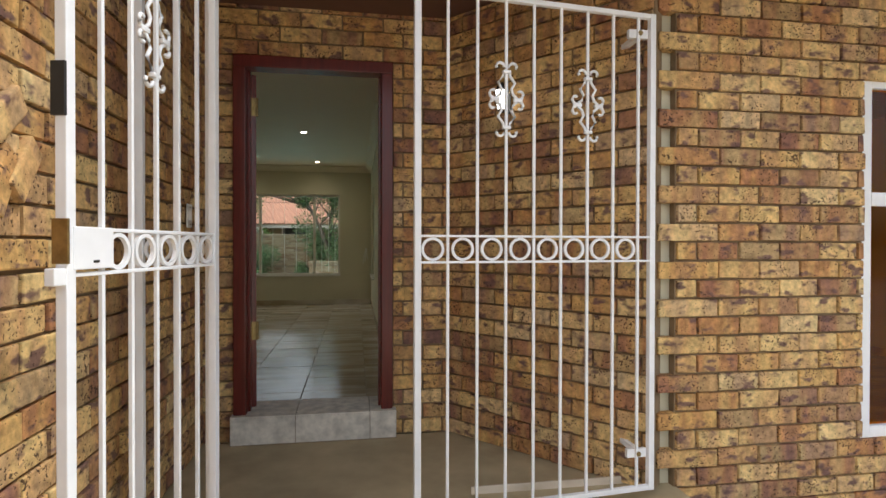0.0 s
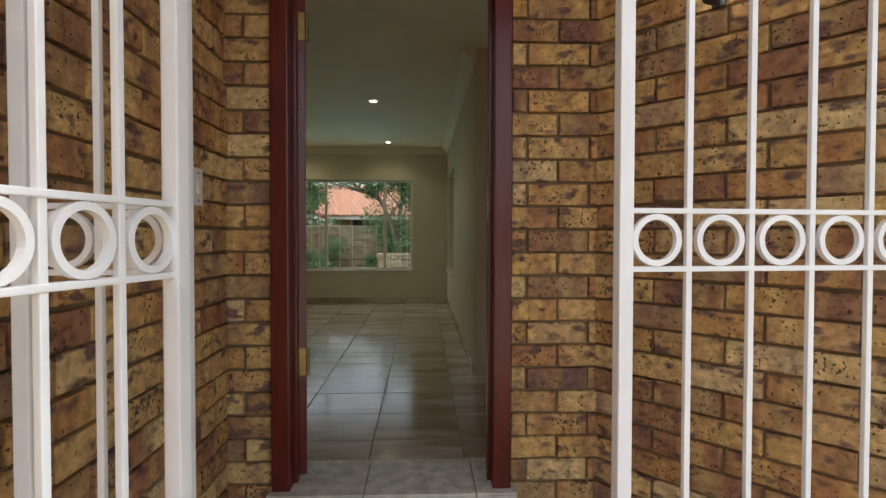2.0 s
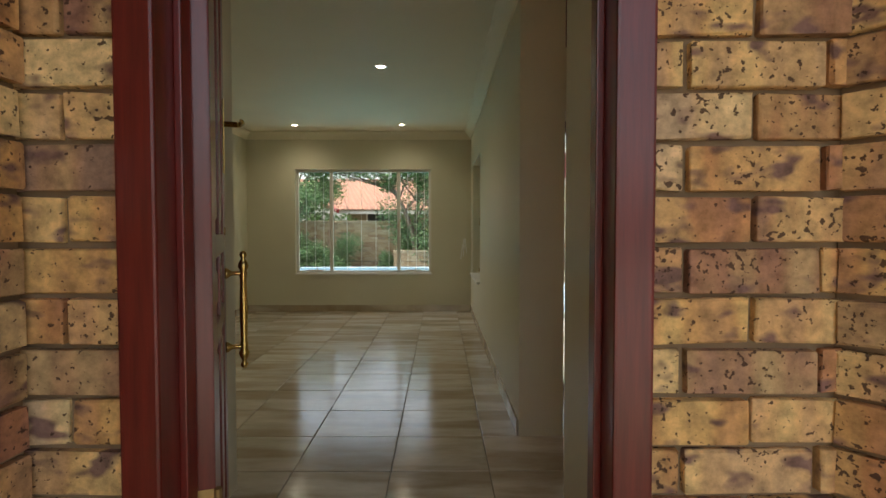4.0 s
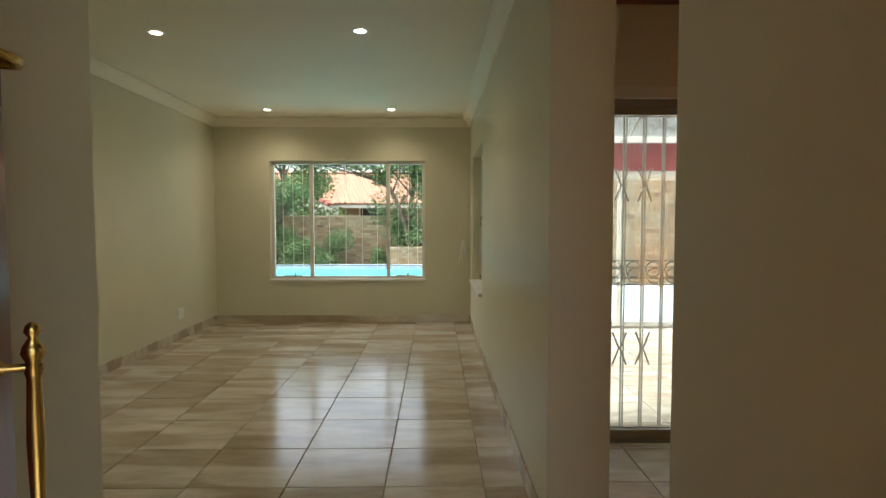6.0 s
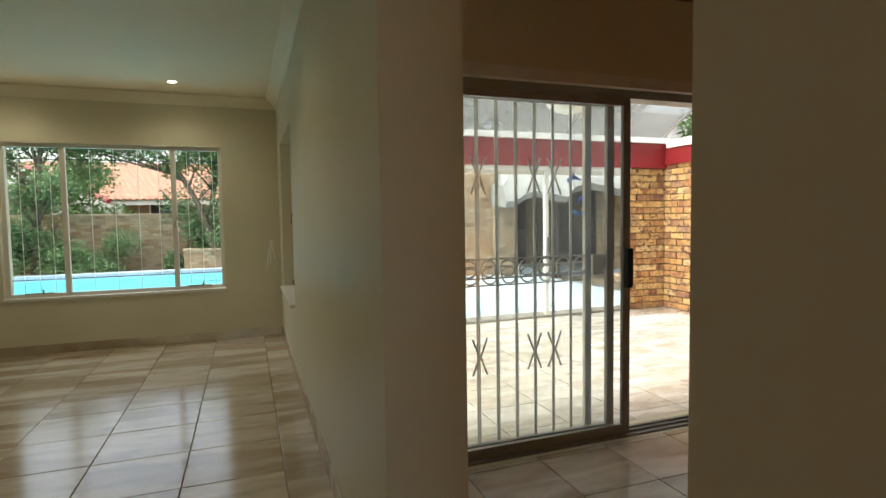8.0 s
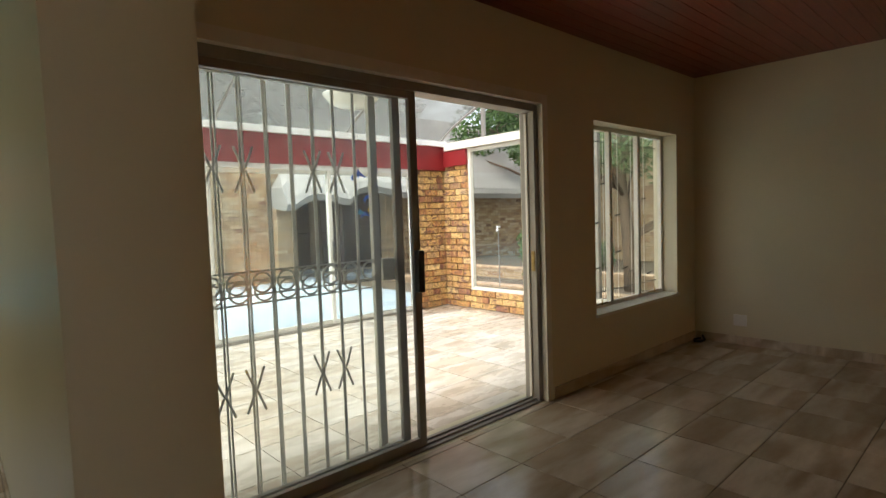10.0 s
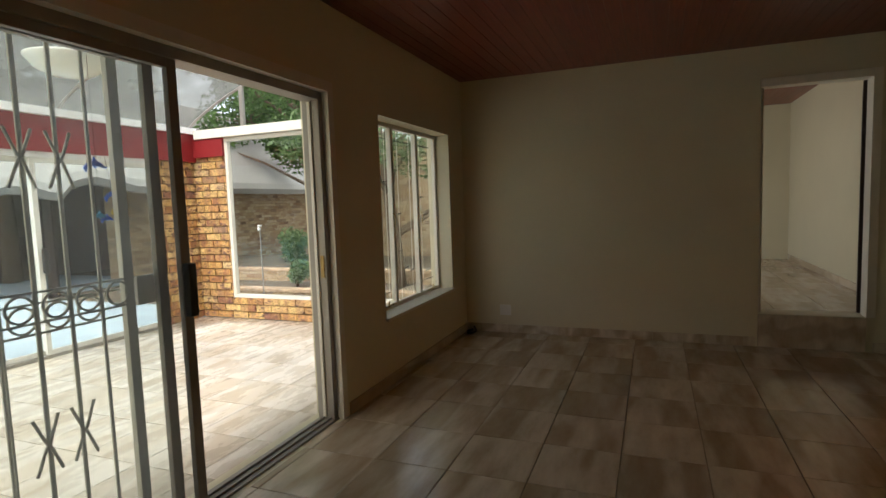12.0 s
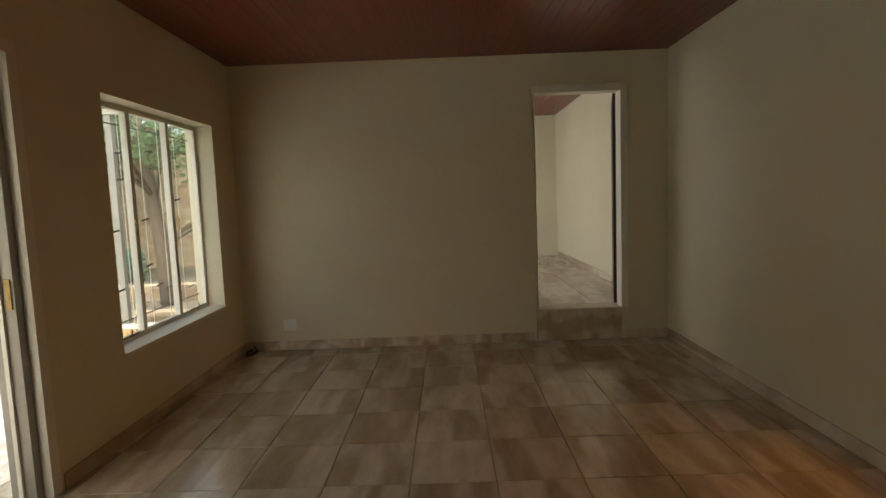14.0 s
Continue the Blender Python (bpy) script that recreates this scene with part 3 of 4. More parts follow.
steel_window("window_3", "cream steel window with curled burglar bars over the garden", "x", 5.93, 4.1, 5.557, 0.305, 1.832, [4.58, 5.08], [4.1 + 0.243 * i for i in range(1, 6)], 5.765, [0.42, 1.72], 0.0028)

fw = tagged(thing("window_4", "white timber front window with amber tinted panes", "window"), kind="structure")
part("window_frame", frame_rect(bmesh.new(), "x", 1.732, 2.785, 3.40, 0.005, 1.872, 0.06, 0.06), WHITE, fw)
part("transom", boxm(2.845, 3.34, 1.728, 1.79, 1.205, 1.275, 0.003), WHITE, fw)
for z0, z1 in ((0.06, 1.21), (1.27, 1.815)):
    g = part("pane", boxm(2.84, 3.345, 1.760, 1.764, z0, z1), AMBER, fw, "amber tinted pane")
    g.visible_shadow = False
w3 = bpy.data.objects["window_3"]
rnd3 = random.Random(9)
for k in range(18):
    x, z = 4.16 + 0.12 * (k % 11) + 0.06, 0.45 + 1.25 * rnd3.random()
    bm = bmesh.new()
    tube(bm, [(x - 0.045, 6.003, z), (x + 0.045, 6.003, z + 0.012)], 0.007, 6)
    part("cross_piece", bm, DARK, w3)
wc = thing("loose_cable", "loose white cable ends hanging out of the wall", "cable")
for k, dx in enumerate((-0.05, -0.015, 0.03)):
    bm = bmesh.new()
    tube(bm, [(0.40, 9.02, 0.88), (0.40 + 0.2 * dx, 8.95, 0.93), (0.395 + 0.6 * dx, 8.93, 0.82), (0.395 + dx, 8.95, 0.66 + 0.04 * k)], 0.009, 6)
    part("cable", bm, PLASTIC, wc)

# ---- front door ----
fr = tagged(thing("door_frame", "dark red varnished timber entrance door frame", "door frame"), kind="structure")
for x0, x1 in ((-0.49, -0.42), (0.37, 0.44)):
    part("jamb", boxm(x0, x1, 2.63, 2.74, -0.05, 2.04, 0.006), RED_WOOD, fr)
part("head", boxm(-0.49, 0.44, 2.63, 2.74, 2.04, 2.11, 0.006), RED_WOOD, fr)
for x0, x1, w0, w1 in ((-0.42, -0.405, 2.70, 2.74), (0.355, 0.37, 2.70, 2.74)):
    part("door_stop", boxm(x0, x1, w0, w1, 0.0, 2.04, 0.003), RED_WOOD, fr)
structure("door_step", boxm(-0.5, 0.46, 2.60, 2.92, FP, -0.012), GROUT, "tiled entrance step core")


def entrance_door():
    d = thing("door_1", "dark red panelled timber entrance door standing open", "door", pose(-0.42, 2.75, 0, 0, 0, 110), kind="structure")
    W, T = 0.775, 0.042
    bm = bmesh.new()
    for a, b, c, e in ((0, 0.14, 0.01, 2.03), (W - 0.155, W, 0.01, 2.03), (0.14, W - 0.155, 0.01, 0.22), (0.14, W - 0.155, 0.775, 0.825), (0.14, W - 0.155, 0.98, 1.035), (0.14, W - 0.155, 1.9, 2.03), (0.345, 0.415, 0.22, 0.775), (0.345, 0.415, 0.825, 0.98), (0.345, 0.415, 1.035, 1.9)):
        box(bm, a, b, -T, 0, c, e, 0.004)
    part("stiles_and_rails", bm, RED_WOOD, d)
    for a, b in ((0.14, 0.345), (0.415, 0.62)):
        for c, e in ((0.22, 0.775), (0.825, 0.98), (1.035, 1.9)):
            bm = bmesh.new()
            box(bm, a - 0.004, b + 0.004, -T + 0.014, -0.014, c - 0.004, e + 0.004)
            box(bm, a + 0.035, b - 0.035, -T + 0.004, -0.004, c + 0.035, e - 0.035, 0.009)
            part("raised_panel", bm, RED_WOOD, d)
    plate = part("lock_plate", boxm(W - 0.105, W - 0.068, -T - 0.004, -T, 1.225, 1.455, 0.002), BRASS, d, "polished brass lock plate")
    bm = bmesh.new()
    tube(bm, [(W - 0.086, -T, 1.38), (W - 0.086, -T - 0.05, 1.38), (W - 0.115, -T - 0.058, 1.38), (W - 0.195, -T - 0.055, 1.372)], [0.009, 0.009, 0.008, 0.006], 10)
    part("lever_handle", bm, BRASS, d, "polished brass lever", True)
    part("keyhole_plate", lathe(bmesh.new(), [(0.013, -T), (0.013, -T - 0.004), (0.006, -T - 0.005)], (W - 0.086, 0, 1.043), "Y", 14), OLD_BRASS, d, "small round keyhole plate")
    bm = bmesh.new()
    x, y = W - 0.085, -T - 0.055
    prof = [(0.003, 0.60), (0.009, 0.606), (0.012, 0.615), (0.006, 0.625), (0.014, 0.64), (0.017, 0.652), (0.010, 0.665), (0.013, 0.68), (0.010, 0.69), (0.013, 0.79), (0.010, 0.89), (0.013, 0.9), (0.010, 0.915), (0.017, 0.93), (0.014, 0.942), (0.006, 0.955), (0.012, 0.965), (0.009, 0.975), (0.003, 0.98)]
    lathe(bm, prof, (x, y, 0))
    part("pull_bar", bm, BRASS, d, "turned brass pull bar", True)
    for z in (0.672, 0.908):
        bm = bmesh.new()
        lathe(bm, [(0.018, -T), (0.016, -T - 0.008), (0.007, -T - 0.02), (0.007, y), (0.005, y - 0.012)], (x, 0, z), "Y", 14)
        part("pull_mount", bm, BRASS, d, "brass pull mount", True)
    for z in (0.42, 1.78):
        bm = bmesh.new()
        tube(bm, [(0.0, -T - 0.004, z), (0.0, -T - 0.004, z + 0.11)], 0.008, 10)
        box(bm, -0.001, 0.004, -T, -0.002, z, z + 0.11)
        part("hinge", bm, OLD_BRASS, d, "worn brass butt hinge")
    return d


entrance_door()


# ---- white security gates of the porch ----
def scroll(bm, x, z, y, s=1.0):
    """A wrought ornament of S-scrolls round a bar."""
    def curl(cx, cz, r, a0, a1, n=9):
        return [(cx + r * (1 - 0.45 * i / n) * math.cos(a0 + (a1 - a0) * i / n), y, cz + r * (1 - 0.45 * i / n) * math.sin(a0 + (a1 - a0) * i / n)) for i in range(n + 1)]
    for sx in (-1, 1):
        for sz in (-1, 1):
            bm_pts = [(x + sx * 0.012, y, z + sz * 0.125), (x + sx * 0.016, y, z + sz * 0.10), (x + sx * 0.038, y, z + sz * 0.072), (x + sx * 0.022, y, z + sz * 0.045), (x + sx * 0.03, y, z + sz * 0.022), (x + sx * 0.05, y, z + sz * 0.006)]
            tube(bm, bm_pts, 0.0065, 6)
            pts = curl(x + sx * 0.032, z + sz * 0.138, 0.022, math.pi if sx > 0 else 0, math.pi - sx * sz * 0 + (-1 if sx * sz > 0 else 1) * 3.6 if sx > 0 else (1 if sz > 0 else -1) * 3.6)
            tube(bm, pts, 0.0065, 6)
            pts = curl(x + sx * 0.060, z + sz * 0.026, 0.020, -sz * math.pi / 2, -sz * math.pi / 2 + sx * sz * 3.8)
            tube(bm, pts, 0.0065, 6)
    for dz in (-0.118, 0.118):
        box(bm, x - 0.018, x + 0.018, y - 0.01, y + 0.01, z + dz - 0.007, z + dz + 0.007, 0.003)
    for sx in (-1, 1):
        box(bm, x + sx * 0.052 - 0.02, x + sx * 0.052 + 0.02, y - 0.008, y + 0.008, z - 0.008, z + 0.008, 0.003)
    return bm


def gate_panel(name, label, m, width, z0, z1, bar_xs, ring_xs, scroll_xs, scroll_z, frame_w=0.028, band=(0.928, 1.037), lock=False):
    g = thing(name, label, "gate", m, "white security gates")
    for x in (0, width - frame_w):
        part("stile", boxm(x, x + frame_w, -0.014, 0.014, z0, z1, 0.003), WHITE, g)
    for z in (z0, z1 - 0.022):
        part("rail", boxm(frame_w, width - frame_w, -0.012, 0.012, z, z + 0.022, 0.003), WHITE, g)
    for z in band:
        part("band_rail", boxm(frame_w, width - frame_w, -0.008, 0.008, z - 0.005, z + 0.005, 0.002), WHITE, g)
    for x in bar_xs:
        part("bar", boxm(x - 0.006, x + 0.006, -0.006, 0.006, z0 + 0.02, z1 - 0.02, 0.002), WHITE, g)
    zc, r = sum(band) / 2, (band[1] - band[0]) / 2 - 0.005
    for x in ring_xs:
        part("ring", ring(bmesh.new(), (x, 0, zc), r - 0.006, 0.011, (1, 0, 0), (0, 0, 1), 30, 0.012), WHITE, g)
    for x in scroll_xs:
        part("scroll_ornament", scroll(bmesh.new(), x, scroll_z, -0.004), WHITE, g, "cast scroll ornament", True)
    if lock:
        part("lock_box", boxm(width - 0.16, width - 0.02, -0.016, 0.016, band[0] + 0.012, band[1] + 0.006, 0.003), WHITE, g, "white steel lock box")
        part("keyhole", boxm(width - 0.105, width - 0.085, -0.018, 0.018, 0.955, 0.962, 0.002), DARK, g)
        part("latch_bolt", boxm(width - 0.01, width + 0.035, -0.012, 0.012, band[0] - 0.022, band[0] + 0.018, 0.003), WHITE, g)
        part("strike_plate", boxm(width - 0.003, width + 0.004, -0.02, 0.02, 0.955, 1.06, 0.002), OLD_BRASS, g, "dull brass strike plate")
        part("rubber_stop", boxm(width - 0.002, width + 0.006, -0.02, 0.015, 1.295, 1.42, 0.002), DARK, g, "black rubber stop")
    return g


W = 1.13
P = (W - 0.028) / 8.55
Q = 0.119
gate_panel("security_gate", "white steel gate panel with rings and scroll ornaments", pose(0.452, 1.537, 0, 0, 0, 5.5), W, FP + 0.04, 2.06, [0.014 + P * i for i in range(1, 9)], [0.014 + P * (i + 0.5) for i in range(0, 9) if i < 8], [0.014 + P * 3, 0.014 + P * 6], 1.62)
gate_panel("security_gate", "white steel gate panel fixed beside the brick wall", pose(-0.575, 1.46, 0, 0, 0, 0), 0.27, FP + 0.04, 2.06, [0.135], [0.078, 0.19], [], 1.62)
gate_panel("security_gate", "white steel gate leaf standing open with lock box", pose(-0.292, 1.43, 0, 0, 0, 257.7), 0.745, FP + 0.04, 2.06, [0.014 + Q * i for i in range(1, 6)], [0.014 + Q * (i + 0.5) for i in range(0, 5)], [0.014 + Q * 3], 1.62, 0.03, lock=True)
gp = thing("gate_post", "white square steel gate post with hinges", "gate post", None, "gate posts")
part("post", boxm(-0.322, -0.292, 1.445, 1.475, FP, 2.1, 0.004), WHITE, gp)


for z in (0.04, 1.97):
    gb = thing("gate_bracket", "white steel gate bracket on the brick wall", "bracket", pose(1.50, 1.655, z), "gate brackets")
    part("lug", boxm(-0.05, 0.045, -0.012, 0.012, -0.02, 0.02, 0.003), WHITE, gb)
    part("strap", boxm(0.0, 0.028, 0.012, 0.16, -0.012, 0.012, 0.003), WHITE, gb)
    part("bolt", lathe(bmesh.new(), [(0.012, -0.014), (0.012, -0.026)], (0.0, 0, 0), "Y", 6), OLD_BRASS, gb)


# ---- porch details ----
def wall_lantern(m):
    g = thing("wall_lantern", "black coach lantern with a glowing white glass", "wall lamp", m)
    part("back_plate", boxm(-0.035, 0.035, -0.012, 0, -0.09, 0.09, 0.004), DARK, g)
    bm = bmesh.new()
    tube(bm, [(0, -0.01, -0.05), (0, -0.05, -0.09), (0, -0.1, -0.08)], 0.008, 8)
    part("arm", bm, DARK, g)
    part("cap", lathe(bmesh.new(), [(0.075, 0.10), (0.055, 0.125), (0.02, 0.16), (0.006, 0.18)], (0, -0.1, 0), "Z", 6), DARK, g)
    part("base", lathe(bmesh.new(), [(0.015, -0.1), (0.04, -0.085), (0.048, -0.07)], (0, -0.1, 0), "Z", 6), DARK, g)
    part("lantern_glass", lathe(bmesh.new(), [(0.045, -0.07), (0.066, 0.098)], (0, -0.1, 0), "Z", 6), mat_glow("lantern_light", (1.0, 0.97, 0.88), 3.0), g, "bright white lantern glass")
    for k in range(6):
        a = math.pi * k / 3
        bm = bmesh.new()
        tube(bm, [(0.047 * math.cos(a), -0.1 + 0.047 * math.sin(a), -0.07), (0.068 * math.cos(a), -0.1 + 0.068 * math.sin(a), 0.1)], 0.004, 5)
        part("glazing_bar", bm, DARK, g)
    return g


def wall_switch(m, w=0.075, h=0.125, name="light_switch", label="white plastic light switch on rustic brick"):
    g = thing(name, label, "switch", m)
    part("plate", boxm(-w / 2, w / 2, -0.009, 0, -h / 2, h / 2, 0.003), PLASTIC, g)
    part("rocker", boxm(-0.009, 0.009, -0.015, -0.008, -0.024, 0.024, 0.002), PLASTIC, g)
    for z in (-h * 0.36, h * 0.36):
        part("screw", lathe(bmesh.new(), [(0.004, -0.009), (0.004, -0.011)], (0, 0, z), "Y", 8), OLD_BRASS, g)
    return g


wall_lantern(pose(1.07, 2.305, 1.80, 0, 0, -49.8) @ Matrix.Scale(0.62, 4))
wall_switch(pose(-0.652, 2.35, 1.15, 0, 0, 90))


def plug_socket(m):
    g = thing("wall_socket", "white plastic wall socket above the skirting", "socket", m, "wall sockets")
    part("plate", boxm(-0.06, 0.06, -0.01, 0, -0.055, 0.055, 0.003), PLASTIC, g)
    part("rocker", boxm(0.028, 0.046, -0.016, -0.009, 0.008, 0.034, 0.002), PLASTIC, g)
    return g


plug_socket(pose(-2.55, 8.1, 0.21, 0, 0, 90))
plug_socket(pose(5.97, 5.36, 0.02, 0, 0, 270))
ic = thing("intercom", "cream plastic intercom box on the cream entrance wall", "intercom", pose(0.487, 2.92, 1.295, 0, 0, 270))
part("body", boxm(-0.06, 0.06, -0.022, 0, -0.03, 0.058, 0.004), PLASTIC, ic)
part("lower_cover", boxm(-0.06, 0.06, -0.021, 0, -0.058, -0.0315, 0.004), PLASTIC, ic)
part("speaker_slot", boxm(-0.03, 0.0, -0.0235, -0.021, -0.008, -0.002, 0.001), GREYBAR, ic)


# ---- downlights ----
def downlight(x, y):
    g = thing("downlight", "small recessed downlight glowing warm white", "ceiling lamp", pose(x, y, CL), "lounge downlights")
    part("trim_ring", ring(bmesh.new(), (0, 0, -0.003), 0.042, 0.016, (1, 0, 0), (0, 1, 0), 24, 0.006), WHITE, g)
    part("lamp_face", lathe(bmesh.new(), [(0.034, -0.004), (0.034, 0.0)], (0, 0, 0), "Z", 20), LAMP_GLOW, g, "glowing lamp face")
    lamp = new("downlight_beam", bpy.data.lights.new("downlight_beam", "SPOT"))
    lamp.data.energy, lamp.data.color, lamp.data.spot_size, lamp.data.spot_blend, lamp.data.shadow_soft_size = 5.0, (1.0, 0.88, 0.66), radians(150), 1.0, 0.035
    lamp.location = (x, y, CL - 0.02)
    return g


for x, y in ((-1.74, 6.15), (-0.41, 6.1), (-1.76, 8.52), (-0.41, 8.49)):
    downlight(x, y)


# ---- sliding door of the sunken room ----
sd = tagged(thing("sliding_door", "bronze aluminium sliding glass door, half open", "sliding door"), kind="structure")
X0, X1, ZT = 0.82, 3.44, 1.88
part("frame_left", boxm(X0, X0 + 0.045, 5.83, 5.95, F2, ZT, 0.003), BRONZE, sd)
part("frame_right", boxm(X1 - 0.045, X1, 5.83, 5.95, F2, ZT, 0.003), BRONZE, sd)
part("frame_head", boxm(X0, X1, 5.83, 5.95, ZT - 0.05, ZT, 0.003), BRONZE, sd)
tr = part("track", boxm(X0, X1, 5.82, 5.95, F2 - 0.008, F2 + 0.012, 0.002), BRONZE, sd)
for y in (5.855, 5.905):
    part("track_rail", boxm(X0, X1, y - 0.003, y + 0.003, F2 + 0.012, F2 + 0.024), BRONZE, tr)


def door_panel(x0, x1, y, label):
    g = part("door_panel", frame_rect(bmesh.new(), "x", y, x0, x1, F2 + 0.02, ZT - 0.04, 0.05, 0.03), BRONZE, sd, label)
    p = part("pane", boxm(x0 + 0.045, x1 - 0.045, y + 0.012, y + 0.018, F2 + 0.065, ZT - 0.085), DUSTY, g)
    p.visible_shadow = False
    return g


fixed = door_panel(X0 + 0.04, 2.27, 5.90, "fixed glass panel")
slid = door_panel(0.90, 2.35, 5.85, "glass panel slid open")
part("pull_handle", boxm(2.30, 2.345, 5.81, 5.85, 0.70, 0.94, 0.008), DARK, slid, "black pull handle")
rev = structure("trim_reveal", slab_with_holes("x", 5.785, 5.84, 0.76, 3.5, F2, 1.945, [(0.82, 3.44, F2, 1.88)]), CREAM, "cream painted door reveal")

part("strike_plate", boxm(X1 - 0.052, X1 - 0.043, 5.842, 5.868, 0.72, 0.86, 0.002), OLD_BRASS, sd, "worn steel strike plate")
part("draught_strip", boxm(X1 - 0.058, X1 - 0.045, 5.885, 5.905, F2 + 0.03, ZT - 0.06), CREAM, sd)
cc = thing("loose_cable", "black cable end lying on the floor in the corner", "cable")
bm = bmesh.new()
tube(bm, [(5.93, 5.70, F2 + 0.05), (5.88, 5.66, F2 + 0.02), (5.82, 5.68, F2 + 0.01), (5.80, 5.73, F2 + 0.012), (5.85, 5.75, F2 + 0.02), (5.89, 5.70, F2 + 0.03)], 0.011, 7)
part("cable", bm, DARK, cc)

# trellis security gate behind the glass
tg = thing("trellis_gate", "grey painted steel security grille with rings and crosses", "security gate")
for x in [1.264 + 0.1235 * i for i in range(-3, 7)]:
    for dx, y in ((-0.012, 5.955), (0.014, 5.985)):
        part("bar", boxm(x + dx - 0.004, x + dx + 0.004, y - 0.004, y + 0.004, F2 + 0.03, ZT - 0.06), GREYBAR, tg)
for i in range(-3, 7):
    x = 1.264 + 0.1235 * i + 0.062
    part("ring", ring(bmesh.new(), (x, 5.955, 0.845), 0.047, 0.008, (1, 0, 0), (0, 0, 1), 22), GREYBAR, tg)
    if i < 6:
        part("ring", ring(bmesh.new(), (x + 0.022, 5.985, 0.80), 0.047, 0.008, (1, 0, 0), (0, 0, 1), 22), GREYBAR, tg)
for y, z in ((5.955, 0.79), (5.955, 0.90), (5.985, 0.745), (5.985, 0.855)):
    part("band_rail", boxm(0.86, 2.145, y - 0.005, y + 0.005, z - 0.004, z + 0.004), GREYBAR, tg)
for x in (1.243, 1.39, 1.745, 1.882):
    for z in (0.34, 1.375):
        bm = bmesh.new()
        for s in (-1, 1):
            tube(bm, [(x - s * 0.045, 5.955, z - 0.105), (x - s * 0.008, 5.952, z - 0.01), (x + s * 0.008, 5.952, z + 0.01), (x + s * 0.045, 5.955, z + 0.105)], 0.006, 6)
        part("cross", bm, GREYBAR, tg)
part("end_post", boxm(2.10, 2.145, 5.955, 5.985, F2 + 0.02, ZT - 0.05, 0.003), GREYBAR, tg)
part("lock_plate", boxm(2.16, 2.275, 5.958, 5.982, 0.775, 0.90, 0.002), GREYBAR, tg, "grey steel lock plate")


# ---- doorway to the passage ----
df = tagged(thing("door_frame", "white painted steel door frame with raised sill", "door frame"), kind="structure")
part("jamb", boxm(5.955, 6.10, 2.17, 2.235, 0.08, 2.14, 0.004), CREAM, df)
part("jamb", boxm(6.02, 6.10, 3.0, 3.035, 0.08, 2.12, 0.004), CREAM, df)
part("head", boxm(5.955, 6.10, 2.235, 3.035, 2.07, 2.14, 0.004), CREAM, df)
pd = thing("door_2", "dark edge of an inner door standing open", "door", pose(6.105, 2.24, 0.09, 0, 0, -16), kind="structure")
part("leaf", boxm(0, 0.8, -0.02, 0.02, 0, 1.98, 0.003), DARKWOOD_SHADE, pd)
part("hinge", boxm(-0.006, 0.004, -0.024, -0.01, 0.25, 0.35), BRASS, pd)
structure("doorway_step", boxm(5.95, 6.2, 2.235, 3.03, F2 + 0.004, 0.075), TILE, "tiled riser of the raised doorway")


# ---- glazed patio ----
structure("wall_patio_left", boxm(0.722, 0.9, 6.02, 9.5, -0.5, 2.4), PAINT, "cream painted patio wall")
pb = structure("trim_patio_red_beam", boxm(0.9, 5.9, 9.40, 9.52, 1.80, 2.145), REDPAINT, "red painted beam over the patio doors")
structure("trim_patio_red_side", boxm(5.86, 5.98, 8.93, 9.40, 1.85, 2.075), REDPAINT, "red painted beam over the patio window")
structure("trim_patio_white_beam", boxm(0.9, 5.9, 9.36, 9.5, 2.147, 2.225, 0.004), WHITE, "white gutter beam of the patio roof")
structure("trim_patio_white_side", boxm(5.84, 5.99, 6.02, 9.36, 2.08, 2.19, 0.004), CREAM, "white beam over the patio side window")


def arch_z(y):
    u = (9.5 - y) / 3.5
    return 2.235 + 0.95 * math.sin(min(1, u) * math.pi / 2) ** 0.8


ro = tagged(thing("patio_roof", "curved clear polycarbonate patio roof on thin grey ribs", "roof"), kind="structure")
bm = bmesh.new()
ys = [9.5 - 3.5 * i / 24 for i in range(25)]
for x0, x1 in ((0.9, 2.56), (2.58, 4.24), (4.26, 5.92)):
    rows = [[bm.verts.new((x, y, arch_z(y) + d)) for x in (x0, x1) for d in (0, 0.006)] for y in ys]
    for u, w in zip(rows, rows[1:]):
        bm.faces.new((u[0], u[2], w[2], w[0]))
        bm.faces.new((u[1], w[1], w[3], u[3]))
g = part("sheet", bm, POLY, ro, "clear curved sheeting", True)
g.visible_shadow = False
for x in (0.92, 2.57, 4.25, 5.9):
    bm = bmesh.new()
    tube(bm, [(x, y, arch_z(y) - 0.015) for y in ys], 0.016, 6)
    part("rib", bm, BRONZE, ro)
bm = bmesh.new()
box(bm, 5.88, 5.92, 8.58, 8.63, 2.19, arch_z(8.6) - 0.01)
part("gable_post", bm, BRONZE, ro)
bm = bmesh.new()
vs = [bm.verts.new((5.9, y, arch_z(y) - 0.02)) for y in ys] + [bm.verts.new((5.9, 6.02, 2.19)), bm.verts.new((5.9, 9.45, 2.19))]
bm.faces.new(vs)
g = part("gable_pane", bm, GLASS, ro)
g.visible_shadow = False

